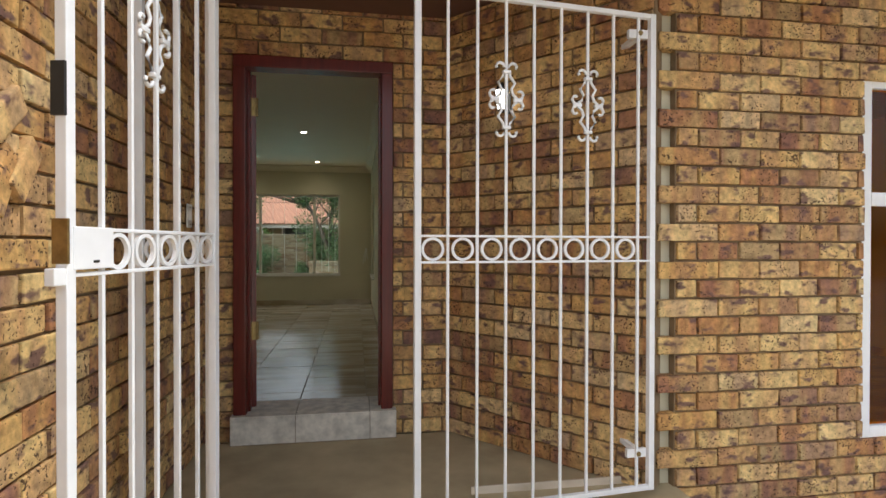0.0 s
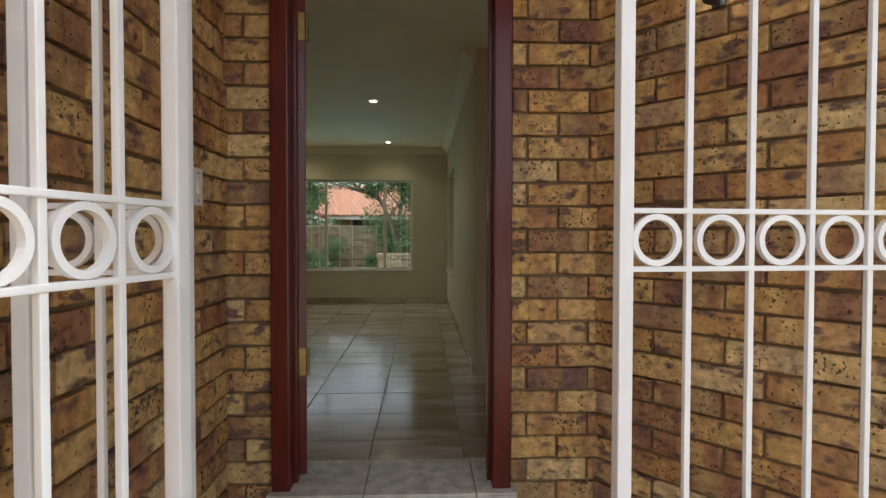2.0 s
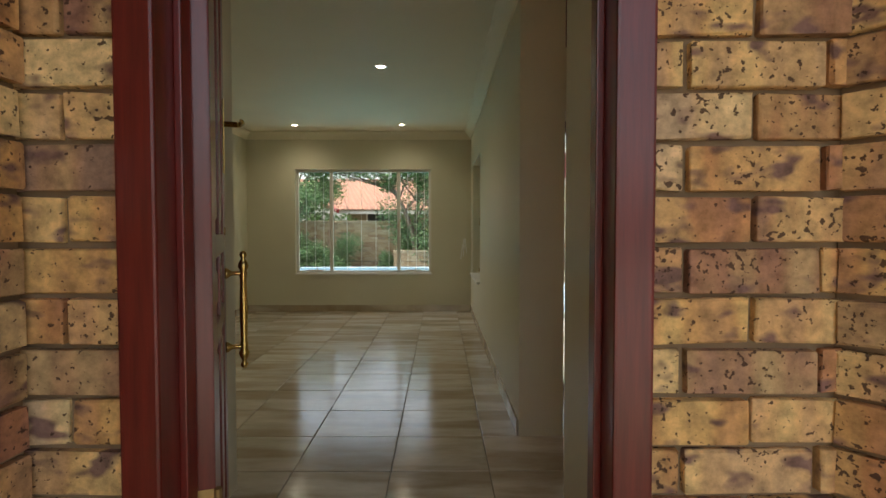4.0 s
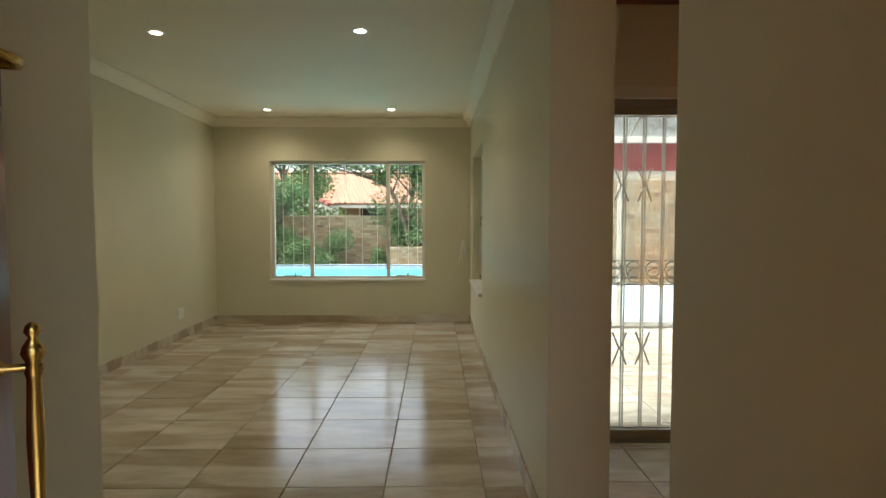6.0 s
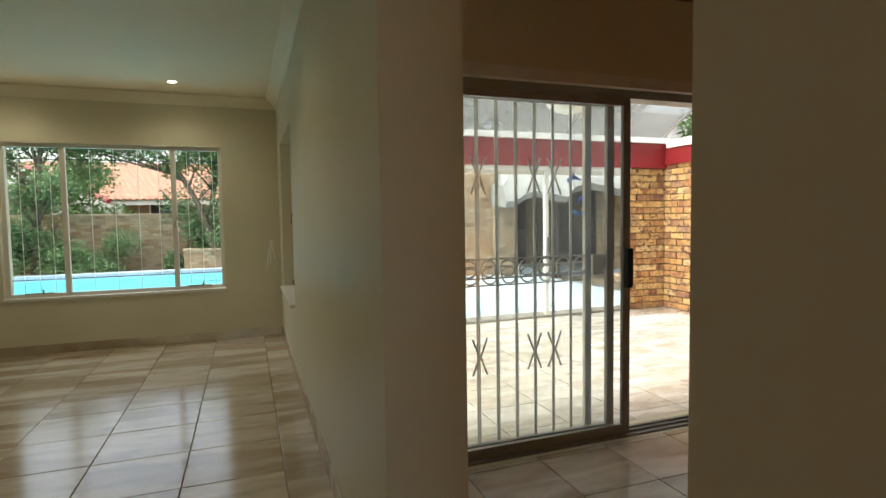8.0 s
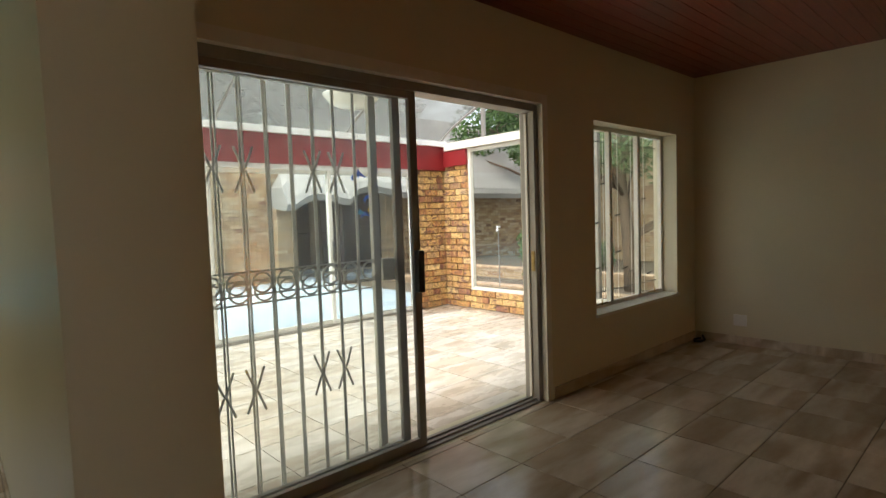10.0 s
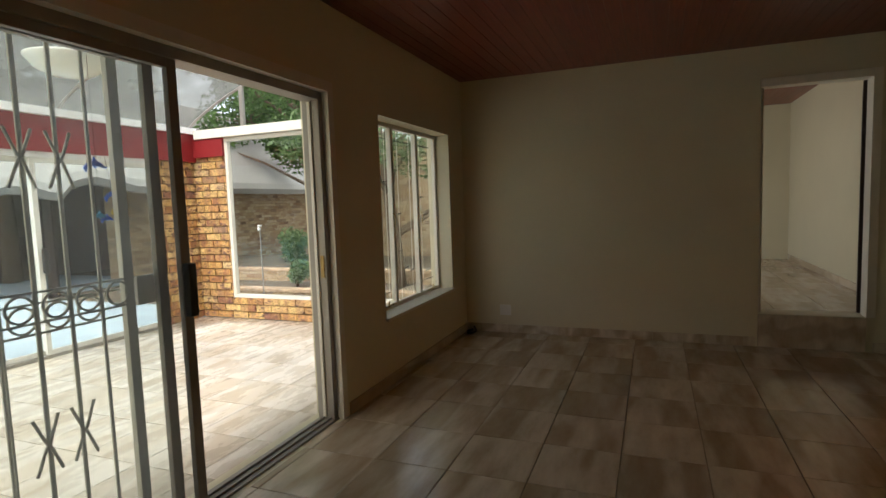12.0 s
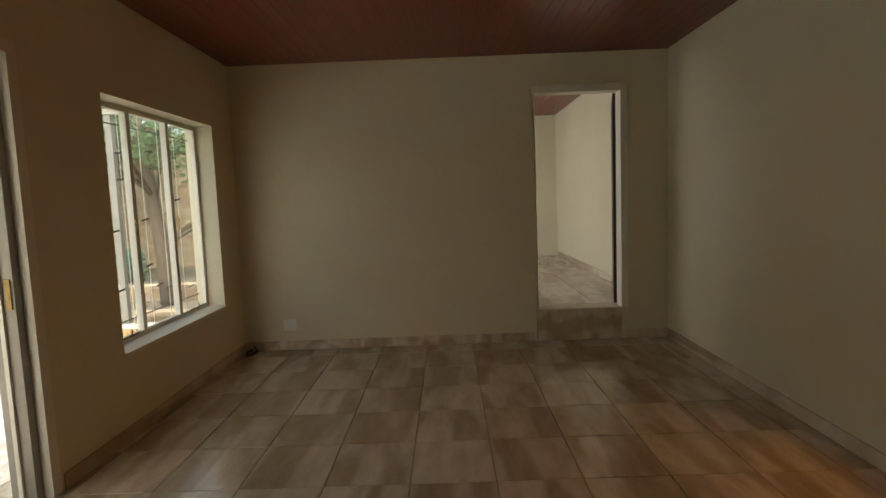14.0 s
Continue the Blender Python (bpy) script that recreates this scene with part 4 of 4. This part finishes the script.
pdr = tagged(thing("patio_sliding_door", "white framed glass sliding doors to the paving", "sliding door"), kind="structure")
part("frame_head", boxm(0.9, 5.28, 9.42, 9.5, 1.74, 1.80, 0.003), WHITE, pdr)
part("track", boxm(0.9, 5.28, 9.42, 9.52, F2, F2 + 0.03, 0.002), BRONZE, pdr)
for x0, x1, y, lab in ((0.95, 2.45, 9.43, "fixed glass panel"), (2.43, 3.95, 9.46, "fixed glass panel"), (3.9, 5.26, 9.43, "sliding glass panel")):
    g = part("door_panel", frame_rect(bmesh.new(), "x", y, x0, x1, F2 + 0.03, 1.74, 0.05, 0.03), GREYBAR, pdr, lab)
    p = part("pane", boxm(x0 + 0.045, x1 - 0.045, y + 0.012, y + 0.018, F2 + 0.075, 1.695), GLASS, g)
    p.visible_shadow = False
part("pull_handle", boxm(3.93, 3.97, 9.39, 9.43, 0.62, 0.86, 0.006), DARK, pdr, "black pull handle")

pw = tagged(thing("window_5", "white framed patio side window over brick", "window"), kind="structure")
part("window_frame", frame_rect(bmesh.new(), "y", 5.90, 6.05, 8.93, 0.05, 2.075, 0.045, 0.06), CREAM, pw)
g = part("pane", boxm(5.925, 5.931, 6.09, 8.89, 0.09, 2.035), GLASS, pw)
g.visible_shadow = False

part("mullion", boxm(5.90, 5.96, 6.85, 6.91, 0.1, 2.02, 0.003), BRONZE, pw)
lampt = thing("ceiling_lamp", "white opal glass dome lamp over the patio", "ceiling lamp", pose(3.03, 7.5, 2.1))
part("dome", lathe(bmesh.new(), [(0.02, -0.02), (0.12, -0.005), (0.2, 0.035), (0.25, 0.1), (0.252, 0.112)], (0, 0, 0), "Z", 32), OPAL, lampt, "", True)
part("ceiling_rose", lathe(bmesh.new(), [(0.07, 0.112), (0.07, 0.14), (0.03, 0.15), (0.02, arch_z(7.5) - 2.1)], (0, 0, 0), "Z", 20), BRONZE, lampt)


def dolphin(bm, x, y, z, s, flip=1):
    """A flat cast-glass leaping fish shape with some thickness."""
    outline = [(-0.5, -0.12), (-0.36, 0.06), (-0.18, 0.16), (-0.06, 0.2), (-0.02, 0.36), (0.08, 0.2), (0.26, 0.1), (0.40, -0.02), (0.52, -0.06), (0.44, -0.12), (0.24, -0.06), (0.06, 0.0), (0.02, -0.14), (-0.06, -0.02), (-0.24, -0.06), (-0.36, -0.16), (-0.40, -0.30)]
    a = [bm.verts.new((x + flip * s * u, y - 0.004, z + s * v)) for u, v in outline]
    b = [bm.verts.new((x + flip * s * u, y + 0.004, z + s * v)) for u, v in outline]
    bm.faces.new(a)
    bm.faces.new(b[::-1])
    for i in range(len(a)):
        j = (i + 1) % len(a)
        bm.faces.new((a[i], b[i], b[j], a[j]))
    return bm


mob = thing("window_mobile", "hanging blue glass dolphin mobile with coloured fish", "ornament")
for x, z, s, m_, lab in ((2.042, 1.367, 0.095, BLUEGLASS, "blue glass dolphin"), (2.115, 1.246, 0.09, BLUEGLASS, "blue glass dolphin"), (2.045, 1.16, 0.065, TEALGLASS, "turquoise glass fish"), (2.075, 1.15, 0.055, BLUEGLASS, "blue glass fish"), (2.125, 1.185, 0.06, YELGLASS, "yellow glass fish")):
    part("glass_figure", dolphin(bmesh.new(), x, 5.99, z, s), m_, mob, lab)
bm = bmesh.new()
tube(bm, [(2.047, 5.99, 1.15), (2.047, 5.99, 1.80)], 0.0012, 4)
tube(bm, [(2.117, 5.99, 1.18), (2.087, 5.99, 1.40)], 0.0012, 4)
part("thread", bm, DARK, mob)


# ---- garden beyond the patio ----
def coursed_wall(name, label, x0, x1, y0, y1, z0, z1, course=0.085, length=0.23, cap=True):
    """A far brick wall whose courses and bricks stand proud of the mortar, in one mesh."""
    w = tagged(thing(name, label, "wall"), kind="structure")
    part("core", boxm(x0 + 0.012, x1 - 0.012, y0 + 0.012, y1 - 0.012, z0, z1 - 0.01), MORTAR, w)
    rnd = random.Random(name)
    along_x = (x1 - x0) > (y1 - y0)
    a0, a1 = (x0, x1) if along_x else (y0, y1)
    verts, faces = [], []
    z, k = z0, 0
    while z < z1 - 0.02:
        a = a0 - (length / 2 if k % 2 else 0)
        while a < a1:
            p, q = max(a0, a) + 0.005, min(a1, a + length) - 0.005
            if q - p > 0.03:
                j = rnd.uniform(-0.004, 0.004)
                n0 = len(verts)
                for u in (p, q):
                    for v in ((y0 - j, y1 + j) if along_x else (x0 - j, x1 + j)):
                        for h in (z + 0.005, min(z + course, z1) - 0.005):
                            verts.append((u, v, h) if along_x else (v, u, h))
                faces += [[n0 + i for i in f] for f in ((0, 1, 3, 2), (4, 6, 7, 5), (0, 4, 5, 1), (2, 3, 7, 6), (0, 2, 6, 4), (1, 5, 7, 3))]
            a += length
        z += course
        k += 1
    me = bpy.data.meshes.new("bricks")
    me.from_pydata(verts, [], faces)
    me.materials.append(FAR_BRICK)
    ob = new("bricks", me)
    ob.parent = w
    tagged(ob, kind="stuff")
    if cap:
        part("coping", boxm(x0 - 0.02, x1 + 0.02, y0 - 0.02, y1 + 0.02, z1 - 0.01, z1 + 0.05, 0.01), GARDEN_BRICK, w)
    return w


m, n, l, b = nodes_of("far_face_brick", 0.9, 0, 0.2)
gi = n.new("ShaderNodeNewGeometry")
r = ramp(n, l, gi.outputs["Random Per Island"], [(0, (0.35, 0.24, 0.13)), (0.35, (0.49, 0.38, 0.24)), (0.6, (0.30, 0.18, 0.10)), (0.8, (0.53, 0.43, 0.29)), (1, (0.21, 0.13, 0.085))])
mpb = coords(n, l)
tb = noise_tex(n, l, mpb, 22, 4)
sp = ramp(n, l, tb.outputs[0], [(0.35, (0.65, 0.62, 0.58)), (0.65, (1, 1, 1))])
l.new(mix(n, l, 1.0, r.outputs[0], sp.outputs[0], "MULTIPLY"), b.inputs["Base Color"])
FAR_BRICK = m

coursed_wall("garden_wall", "pale face brick garden wall behind the paving", 1.0, 6.15, 15.0, 15.25, -0.45, 2.6)
coursed_wall("garden_wall", "pale face brick pillar under thatch", 5.75, 6.25, 14.75, 14.99, -0.45, 1.72, cap=False)
coursed_wall("garden_wall", "pale face brick wall under the thatch", 8.93, 19.0, 15.0, 15.25, -0.45, 1.8, cap=False)
coursed_wall("garden_wall", "weathered brick boundary wall behind the trees", 12.8, 13.05, 4.0, 12.6, -0.45, 2.7)
coursed_wall("garden_wall", "low brick terrace wall", 8.3, 8.5, 6.5, 14.0, -0.45, -0.31)
coursed_wall("garden_wall", "low brick terrace wall", 9.6, 9.8, 6.5, 14.0, -0.45, -0.12)
structure("ground_terrace", boxm(8.5, 9.6, 6.5, 14.0, -0.43, -0.33), SOIL, "planted terrace soil")
structure("ground_terrace_b", boxm(9.8, 12.8, 4.0, 14.9, -0.43, -0.14), SOIL, "planted terrace soil")


def thatched_lapa():
    g = thing("lapa", "thatched garden shelter with a dark open front", "shelter")
    bm = bmesh.new()
    n = 60
    x0, x1, y0, y1, ridge = 5.75, 19.5, 14.2, 20.5, 4.4

    def eave(x):
        pts = ((5.0, 1.28), (6.0, 1.40), (6.35, 1.62), (6.8, 1.60), (7.35, 1.48), (7.65, 1.76), (8.0, 1.83), (8.5, 1.74), (9.1, 1.64), (20.0, 1.64))
        for (xa, za), (xb, zb) in zip(pts, pts[1:]):
            if x <= xb:
                u = (x - xa) / (xb - xa)
                return za + (zb - za) * u * u * (3 - 2 * u)

    rows = []
    for i in range(n + 1):
        x = x0 + (x1 - x0) * i / n
        e = eave(x)
        t = min(1, (x - x0 + 0.1) / 1.9, (x1 - x + 0.2) / 3.0)
        top = e + 0.35 + (ridge - e - 0.35) * t
        ym = y0 + 0.25 + (17.3 - y0 - 0.25) * min(1, t)
        rows.append([bm.verts.new(p) for p in ((x, y0 + 0.55, e + 0.02), (x, y0 + 0.06, e - 0.04), (x, y0, e + 0.10), (x, y0 + 0.08, e + 0.26), (x, (y0 + ym) / 2, (e + 0.3 + top) / 2 + 0.08), (x, ym, top), (x, y1, 1.7))])
    for u, w in zip(rows, rows[1:]):
        for k in range(6):
            bm.faces.new((u[k], u[k + 1], w[k + 1], w[k]))
    bm.faces.new(rows[0])
    bm.faces.new(rows[-1][::-1])
    part("thatch_roof", bm, THATCH, g, "grey weathered thatch")
    # interior shade put into the near-black colour of this wall and the counter
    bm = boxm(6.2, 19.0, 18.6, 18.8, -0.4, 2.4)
    part("back_wall", bm, DARKWOOD_SHADE, g, "back wall coloured near-black for the shaded interior")
    part("floor", boxm(6.2, 9.5, 15.0, 18.6, -0.44, -0.3), PAVING, g)
    for x in (7.48,):
        bm = bmesh.new()
        tube(bm, [(x, 14.9, -0.42), (x + 0.02, 14.9, 1.75)], [0.10, 0.08], 8)
        part("post", bm, DARKWOOD_SHADE, g, "dark timber post")
    part("counter", boxm(6.9, 8.8, 17.6, 18.2, -0.3, 0.75, 0.02), DARKWOOD_SHADE, g, "added counter coloured near-black for the shaded interior")
    return g


thatched_lapa()


gt = thing("garden_tap", "white plastic garden tap on a thin standpipe", "tap")
bm = bmesh.new()
tube(bm, [(7.72, 9.99, -0.43), (7.72, 9.99, 0.86)], 0.010, 8)
part("standpipe", bm, BRONZE, gt, "grey steel standpipe")
bm = bmesh.new()
tube(bm, [(7.72, 9.99, 0.84), (7.66, 9.96, 0.86), (7.62, 9.94, 0.82)], 0.016, 8)
box(bm, 7.68, 7.76, 9.97, 10.01, 0.88, 0.91, 0.006)
part("tap_head", bm, PLASTIC, gt, "white tap head with a cross bar")


# ---- pool side ----
structure("ground_pool_deck", boxm(-9, 0.7, 9.25, 10.4, -0.45, -0.14), DECK, "sandstone paving beside the pool")
structure("pool_shell", boxm(-9, 0.9, 10.4, 18.3, -0.45, -0.36), PAVING, "pool floor")
structure("water", boxm(-9, 0.9, 10.4, 18.3, -0.36, -0.2), WATER, "turquoise swimming pool water")
structure("pavement_pool_edge", boxm(-9, 0.9, 18.3, 18.75, -0.45, -0.1), PAVING, "stone coping of the pool")
coursed_wall("garden_wall", "weathered brick boundary wall behind the pool", -14, 8, 20.0, 20.25, -0.45, 1.33)
coursed_wall("garden_wall", "low pale brick planter at the pool", -1.43, 3.0, 19.0, 19.25, -0.45, 0.36)


def neighbour_house():
    g = thing("house", "neighbouring brick house with a clay tile roof", "house")
    part("wall", boxm(-4.3, 8.0, 27, 34, -0.42, 2.3), FAR_BRICK, g)
    part("fascia", boxm(-4.6, 8.6, 26.36, 26.40, 1.8, 1.98), CREAM, g, "cream fascia board")
    for x0, x1 in ((-3.4, -2.0), (0.5, 2.0)):
        w = part("window", boxm(x0, x1, 26.96, 27.0, 1.0, 2.0), CREAM, g)
        part("pane", boxm(x0 + 0.08, x1 - 0.08, 26.94, 26.965, 1.08, 1.92), DARK, w)
    bm = bmesh.new()
    rows, z, y = 24, 2.0, 26.3
    dy, dz = 4.3 / rows, 1.75 / rows
    for i in range(rows):
        a, c = y + i * dy, z + i * dz
        xa = -4.67 - i * dz * 2.36
        nn = int((8.7 - xa) / 0.22)
        for j in range(nn):
            x = xa + j * 0.22 + (0.11 if i % 2 else 0)
            vs = [bm.verts.new(p) for p in ((x, a, c), (x + 0.11, a - 0.01, c + 0.045), (x + 0.22, a, c), (x, a + dy, c + dz + 0.03), (x + 0.11, a + dy, c + dz + 0.07), (x + 0.22, a + dy, c + dz + 0.03))]
            bm.faces.new((vs[0], vs[1], vs[4], vs[3]))
            bm.faces.new((vs[1], vs[2], vs[5], vs[4]))
    tiles = part("roof_tiles", bm, ROOFTILE, g, "weathered orange clay tiles")
    tagged(tiles, kind="stuff")
    bm = bmesh.new()
    p = [bm.verts.new(q) for q in ((-4.67, 26.3, 1.98), (8.7, 26.3, 1.98), (8.7, 30.6, 3.73), (-8.8, 30.6, 3.73), (-4.67, 34.5, 1.98), (8.7, 34.5, 1.98))]
    bm.faces.new((p[0], p[1], p[2], p[3])); bm.faces.new((p[0], p[3], p[4])); bm.faces.new((p[3], p[2], p[5], p[4])); bm.faces.new((p[0], p[4], p[5], p[1])); bm.faces.new((p[1], p[5], p[2]))
    part("roof", bm, ROOFTILE, g)
    bm = bmesh.new()
    tube(bm, [(-4.6, 26.24, 1.93), (-8.8, 30.55, 3.68)], 0.09, 6)
    part("verge_board", bm, REDPAINT, g, "red painted verge board")
    return g


neighbour_house()


def tree(name, label, base, height, lean, clumps, leaf, count, mat, seed, r0=0.1):
    """A tapered trunk with limbs to each clump of leaves."""
    rnd = random.Random(seed)
    g = thing(name, label, "tree" if name == "tree" else "shrub", pose(*base))
    bm = bmesh.new()
    pts = [(lean[0] * t * t + 0.05 * math.sin(3 * t + seed), lean[1] * t * t + 0.05 * math.cos(4 * t + seed), height * t) for t in (0, 0.2, 0.4, 0.6, 0.8, 1)]
    tube(bm, pts, [r0, r0 * 0.85, r0 * 0.72, r0 * 0.6, r0 * 0.42, r0 * 0.2], 9)
    for cx, cy, cz, cr in clumps:
        t = min(0.9, max(0.25, cz / height - 0.25))
        s = Vector((lean[0] * t * t, lean[1] * t * t, height * t))
        e = Vector((cx, cy, cz))
        mid = (s + e) / 2 + Vector((rnd.uniform(-0.1, 0.1), rnd.uniform(-0.1, 0.1), 0.12))
        tube(bm, [s, mid, e], [r0 * 0.35, r0 * 0.22, r0 * 0.08], 6)
        for _ in range(5):
            tip = e + Vector((rnd.gauss(0, 1), rnd.gauss(0, 1), rnd.gauss(0, 0.8))).normalized() * cr * 0.9
            tube(bm, [mid.lerp(e, 0.6), tip], [r0 * 0.1, r0 * 0.03], 4)
    part("trunk", bm, BARK, g, "", True)
    verts, faces = [], []
    weight = [c[3] ** 2 for c in clumps]
    for _ in range(count):
        cx, cy, cz, cr = rnd.choices(clumps, weight)[0]
        d = Vector((rnd.gauss(0, 1), rnd.gauss(0, 1), rnd.gauss(0, 0.75)))
        d = d.normalized() * cr * (rnd.random() ** 0.45)
        p = Vector((cx, cy, cz)) + d
        a = Vector((rnd.gauss(0, 1), rnd.gauss(0, 1), rnd.gauss(0, 0.5) - 0.3)).normalized()
        w = a.cross(Vector((rnd.gauss(0, 1), rnd.gauss(0, 1), rnd.gauss(0, 1)))).normalized()
        s = leaf * rnd.uniform(0.6, 1.3)
        i = len(verts)
        verts += [tuple(p - a * s), tuple(p + w * s * 0.36), tuple(p + a * s), tuple(p - w * s * 0.36)]
        faces.append((i, i + 1, i + 2, i + 3))
    me = bpy.data.meshes.new("crown")
    me.from_pydata(verts, [], faces)
    me.materials.append(mat)
    ob = new("crown", me)
    ob.parent = g
    return g


def random_clumps(seed, n, rx, ry, z0, z1, r0, r1):
    rnd = random.Random(seed)
    return [(rnd.uniform(-rx, rx), rnd.uniform(-ry, ry), rnd.uniform(z0, z1), rnd.uniform(r0, r1)) for _ in range(n)]


tree("tree", "leafy green garden tree beyond the window", (9.3, 8.3, -0.34), 3.6, (0.3, 0.4), random_clumps(3, 20, 1.7, 1.6, 1.45, 4.4, 0.45, 0.75), 0.07, 11000, LEAF2, 3, 0.14)
tree("tree", "leafy green tree behind the patio", (11.4, 11.3, -0.15), 4.2, (-0.3, 0.2), random_clumps(5, 26, 1.7, 1.6, 2.9, 5.8, 0.5, 0.85), 0.075, 18000, LEAF, 5, 0.15)
tree("tree", "tall green tree behind the boundary wall", (14.2, 13.0, -0.42), 6.4, (0.0, 1.0), [(x, y + 1.3, z, q) for x, y, z, q in random_clumps(23, 24, 1.9, 1.9, 3.4, 7.4, 0.6, 1.0)], 0.12, 11000, LEAF, 23, 0.18)
tree("tree", "tall dark tree over the patio roof", (8.2, 17.5, -0.4), 7.5, (-0.4, -0.3), random_clumps(8, 20, 3.2, 2.0, 4.6, 8.0, 0.7, 1.2), 0.14, 9000, LEAF, 8, 0.2)
tree("tree", "dense green tree beside the pool", (-4.75, 19.2, -0.4), 4.0, (0.2, 0), random_clumps(11, 20, 0.95, 0.6, 0.4, 4.2, 0.45, 0.7), 0.06, 16000, LEAF2, 11, 0.12)
tree("tree", "spreading tree with a leaning trunk by the pool", (-0.7, 19.2, -0.4), 3.4, (-1.1, 0.1), [(-1.5, 0, 3.4, 0.45), (-2.2, 0.2, 3.45, 0.45), (-2.9, 0, 3.6, 0.5), (-0.9, 0.1, 3.0, 0.4), (-0.2, 0, 3.3, 0.6), (0.6, 0.2, 2.9, 0.6), (-3.5, 0.1, 3.6, 0.4), (0.4, 0, 3.9, 0.6), (-4.2, 0.1, 3.6, 0.5), (-2.0, 0, 3.9, 0.45)], 0.055, 9000, LEAF, 13, 0.11)
tree("tree", "dark green tree beside the neighbouring house", (-6.1, 24.4, -0.42), 3.4, (0.1, 0.2), random_clumps(41, 26, 2.3, 1.0, 0.8, 4.0, 0.6, 0.9), 0.09, 12000, LEAF, 41, 0.15)
tree("tree", "green tree at the garden wall", (-0.75, 19.4, -0.4), 3.8, (0.2, 0), random_clumps(17, 16, 0.75, 0.4, 0.8, 4.2, 0.45, 0.7), 0.06, 9000, LEAF2, 17, 0.10)
for k, (x, y, s) in enumerate(((-3.2, 19.2, 0.7), (-1.5, 19.3, 0.45), (-4.1, 19.0, 0.6), (-0.2, 19.2, 0.5), (-5.6, 19.1, 0.8), (11.0, 7.0, 0.5), (10.4, 11.2, 0.45), (9.0, 10.2, 0.3), (10.6, 9.6, 0.4))):
    z = -0.42 if x < 5 else (-0.335 if x < 9.6 else -0.145)
    tree("shrub", "green leafy shrub in the bed", (x, y, z), s * 1.2, (0.05, 0), random_clumps(30 + k, 7, s * 0.55, s * 0.4, s * 0.4, s * 1.5, s * 0.4, s * 0.6), 0.045, 3200, LEAF2, 30 + k, 0.03)

# scrap of white plastic on the lounge floor
bm = bmesh.new()
rnd = random.Random(4)
grid = [[bm.verts.new((-0.70 + 0.022 * i + rnd.uniform(-0.004, 0.004), 3.64 + 0.022 * j, FL + 0.004 + rnd.uniform(0, 0.014))) for j in range(5)] for i in range(6)]
for i in range(5):
    for j in range(4):
        bm.faces.new((grid[i][j], grid[i + 1][j], grid[i + 1][j + 1], grid[i][j + 1]))
r_ = bmesh.ops.solidify(bm, geom=list(bm.faces), thickness=0.002)
tagged(part("paper_scrap", bm, PAPER), "crumpled white paper scrap on the floor tiles", "paper")


# ---- pieces of floors and brick walls ----
fl = tagged(thing("floor_lounge", "glazed beige ceramic floor tiles with dark grout", "floor"), kind="structure")
tile_field(fl, -2.55, 0.722, 2.84, 9.02, FL, 0.4495, -0.157, 4.96, TILE, across=0.4165)
fr2 = tagged(thing("floor_room", "glazed brown beige ceramic floor tiles with dark grout", "floor"), kind="structure")
tile_field(fr2, 0.722, 5.97, 1.8, 5.82, F2, 0.4535, 1.657, 5.325, TILE, across=0.42)
fp2 = tagged(thing("floor_patio", "pale beige ceramic patio tiles", "floor"), kind="structure")
tile_field(fp2, 0.9, 5.9, 5.95, 9.6, F2 - 0.002, 0.4535, 1.657, 6.165, PATIO_TILE, across=0.42)
fp3 = tagged(thing("floor_passage", "glazed ceramic passage floor tiles", "floor"), kind="structure")
tile_field(fp3, 6.2, 10.5, 1.9, 5.4, 0.08, 0.43, 6.2, 2.0, TILE)
st = tagged(thing("entrance_step", "pale stone-look tiled entrance step", "step"), kind="structure")
for x0, x1 in ((-0.5, -0.135), (-0.131, 0.3), (0.304, 0.46)):
    part("tile", boxm(x0, x1, 2.594, 2.60, FP + 0.006, -0.012, 0.002), STEP, st)
    part("tile", boxm(x0, x1, 2.594, 2.92, -0.011, 0.0, 0.002), STEP, st)

walls = [
    brick_wall("wall_brick_door", "rustic yellow brown face brick round the entrance door", (-0.72, 2.66), (0.80, 2.66), FP, 31, holes=((0.23, 1.16, 0, 2.285),)),
    brick_wall("wall_brick_left", "rustic yellow brown face brick porch wall", (-0.66, -0.9), (-0.66, 2.66), FP, 31),
    brick_wall("wall_brick_diagonal", "rustic yellow brown face brick porch wall at an angle", (0.775, 2.665), (1.60, 1.69), FP, 31),
    brick_wall("wall_brick_front", "rustic yellow brown face brick front wall with toothed corner", (1.737, 1.71), (4.4, 1.71), FP - 0.2742, 34, face_depth=0.062, bond=0.2235, holes=((1.048, 1.663, 0.449, 2.316),)),
    brick_wall("wall_brick_patio", "orange brown face brick patio corner", (5.28, 9.45), (6.0, 9.45), F2, 23),
    brick_wall("wall_brick_patio_side", "orange brown face brick under the patio window", (5.9, 9.45), (5.9, 6.05), F2, 23, holes=((0.52, 3.39, 0.27, 2.6),)),
]
for base, jobs, course in walls:
    if base.name == "wall_brick_front":
        # toothed corner: every other course runs on to the left
        jobs = [(a - 0.098, b, k) if k % 2 == 0 and a < 0.01 else (a, b, k) for a, b, k in jobs]
    lay_bricks(base, jobs, course)

# quoin bricks set at an angle at the outer end of the left porch wall
left = walls[1][0]
quoin = mesh_of("brick", box(bmesh.new(), -0.09, 0.09, -0.045, 0.045, -0.04, 0.04, 0.008), BRICK)
for x, z, turn in ((1.83, 1.37, -52), (1.755, 1.50, -38), (1.735, 1.33, -60)):
    ob = new("brick", quoin)
    ob.parent = left
    ob.location = (x, 0.025, z)
    ob.rotation_euler = (0, math.radians(turn), math.radians(6))
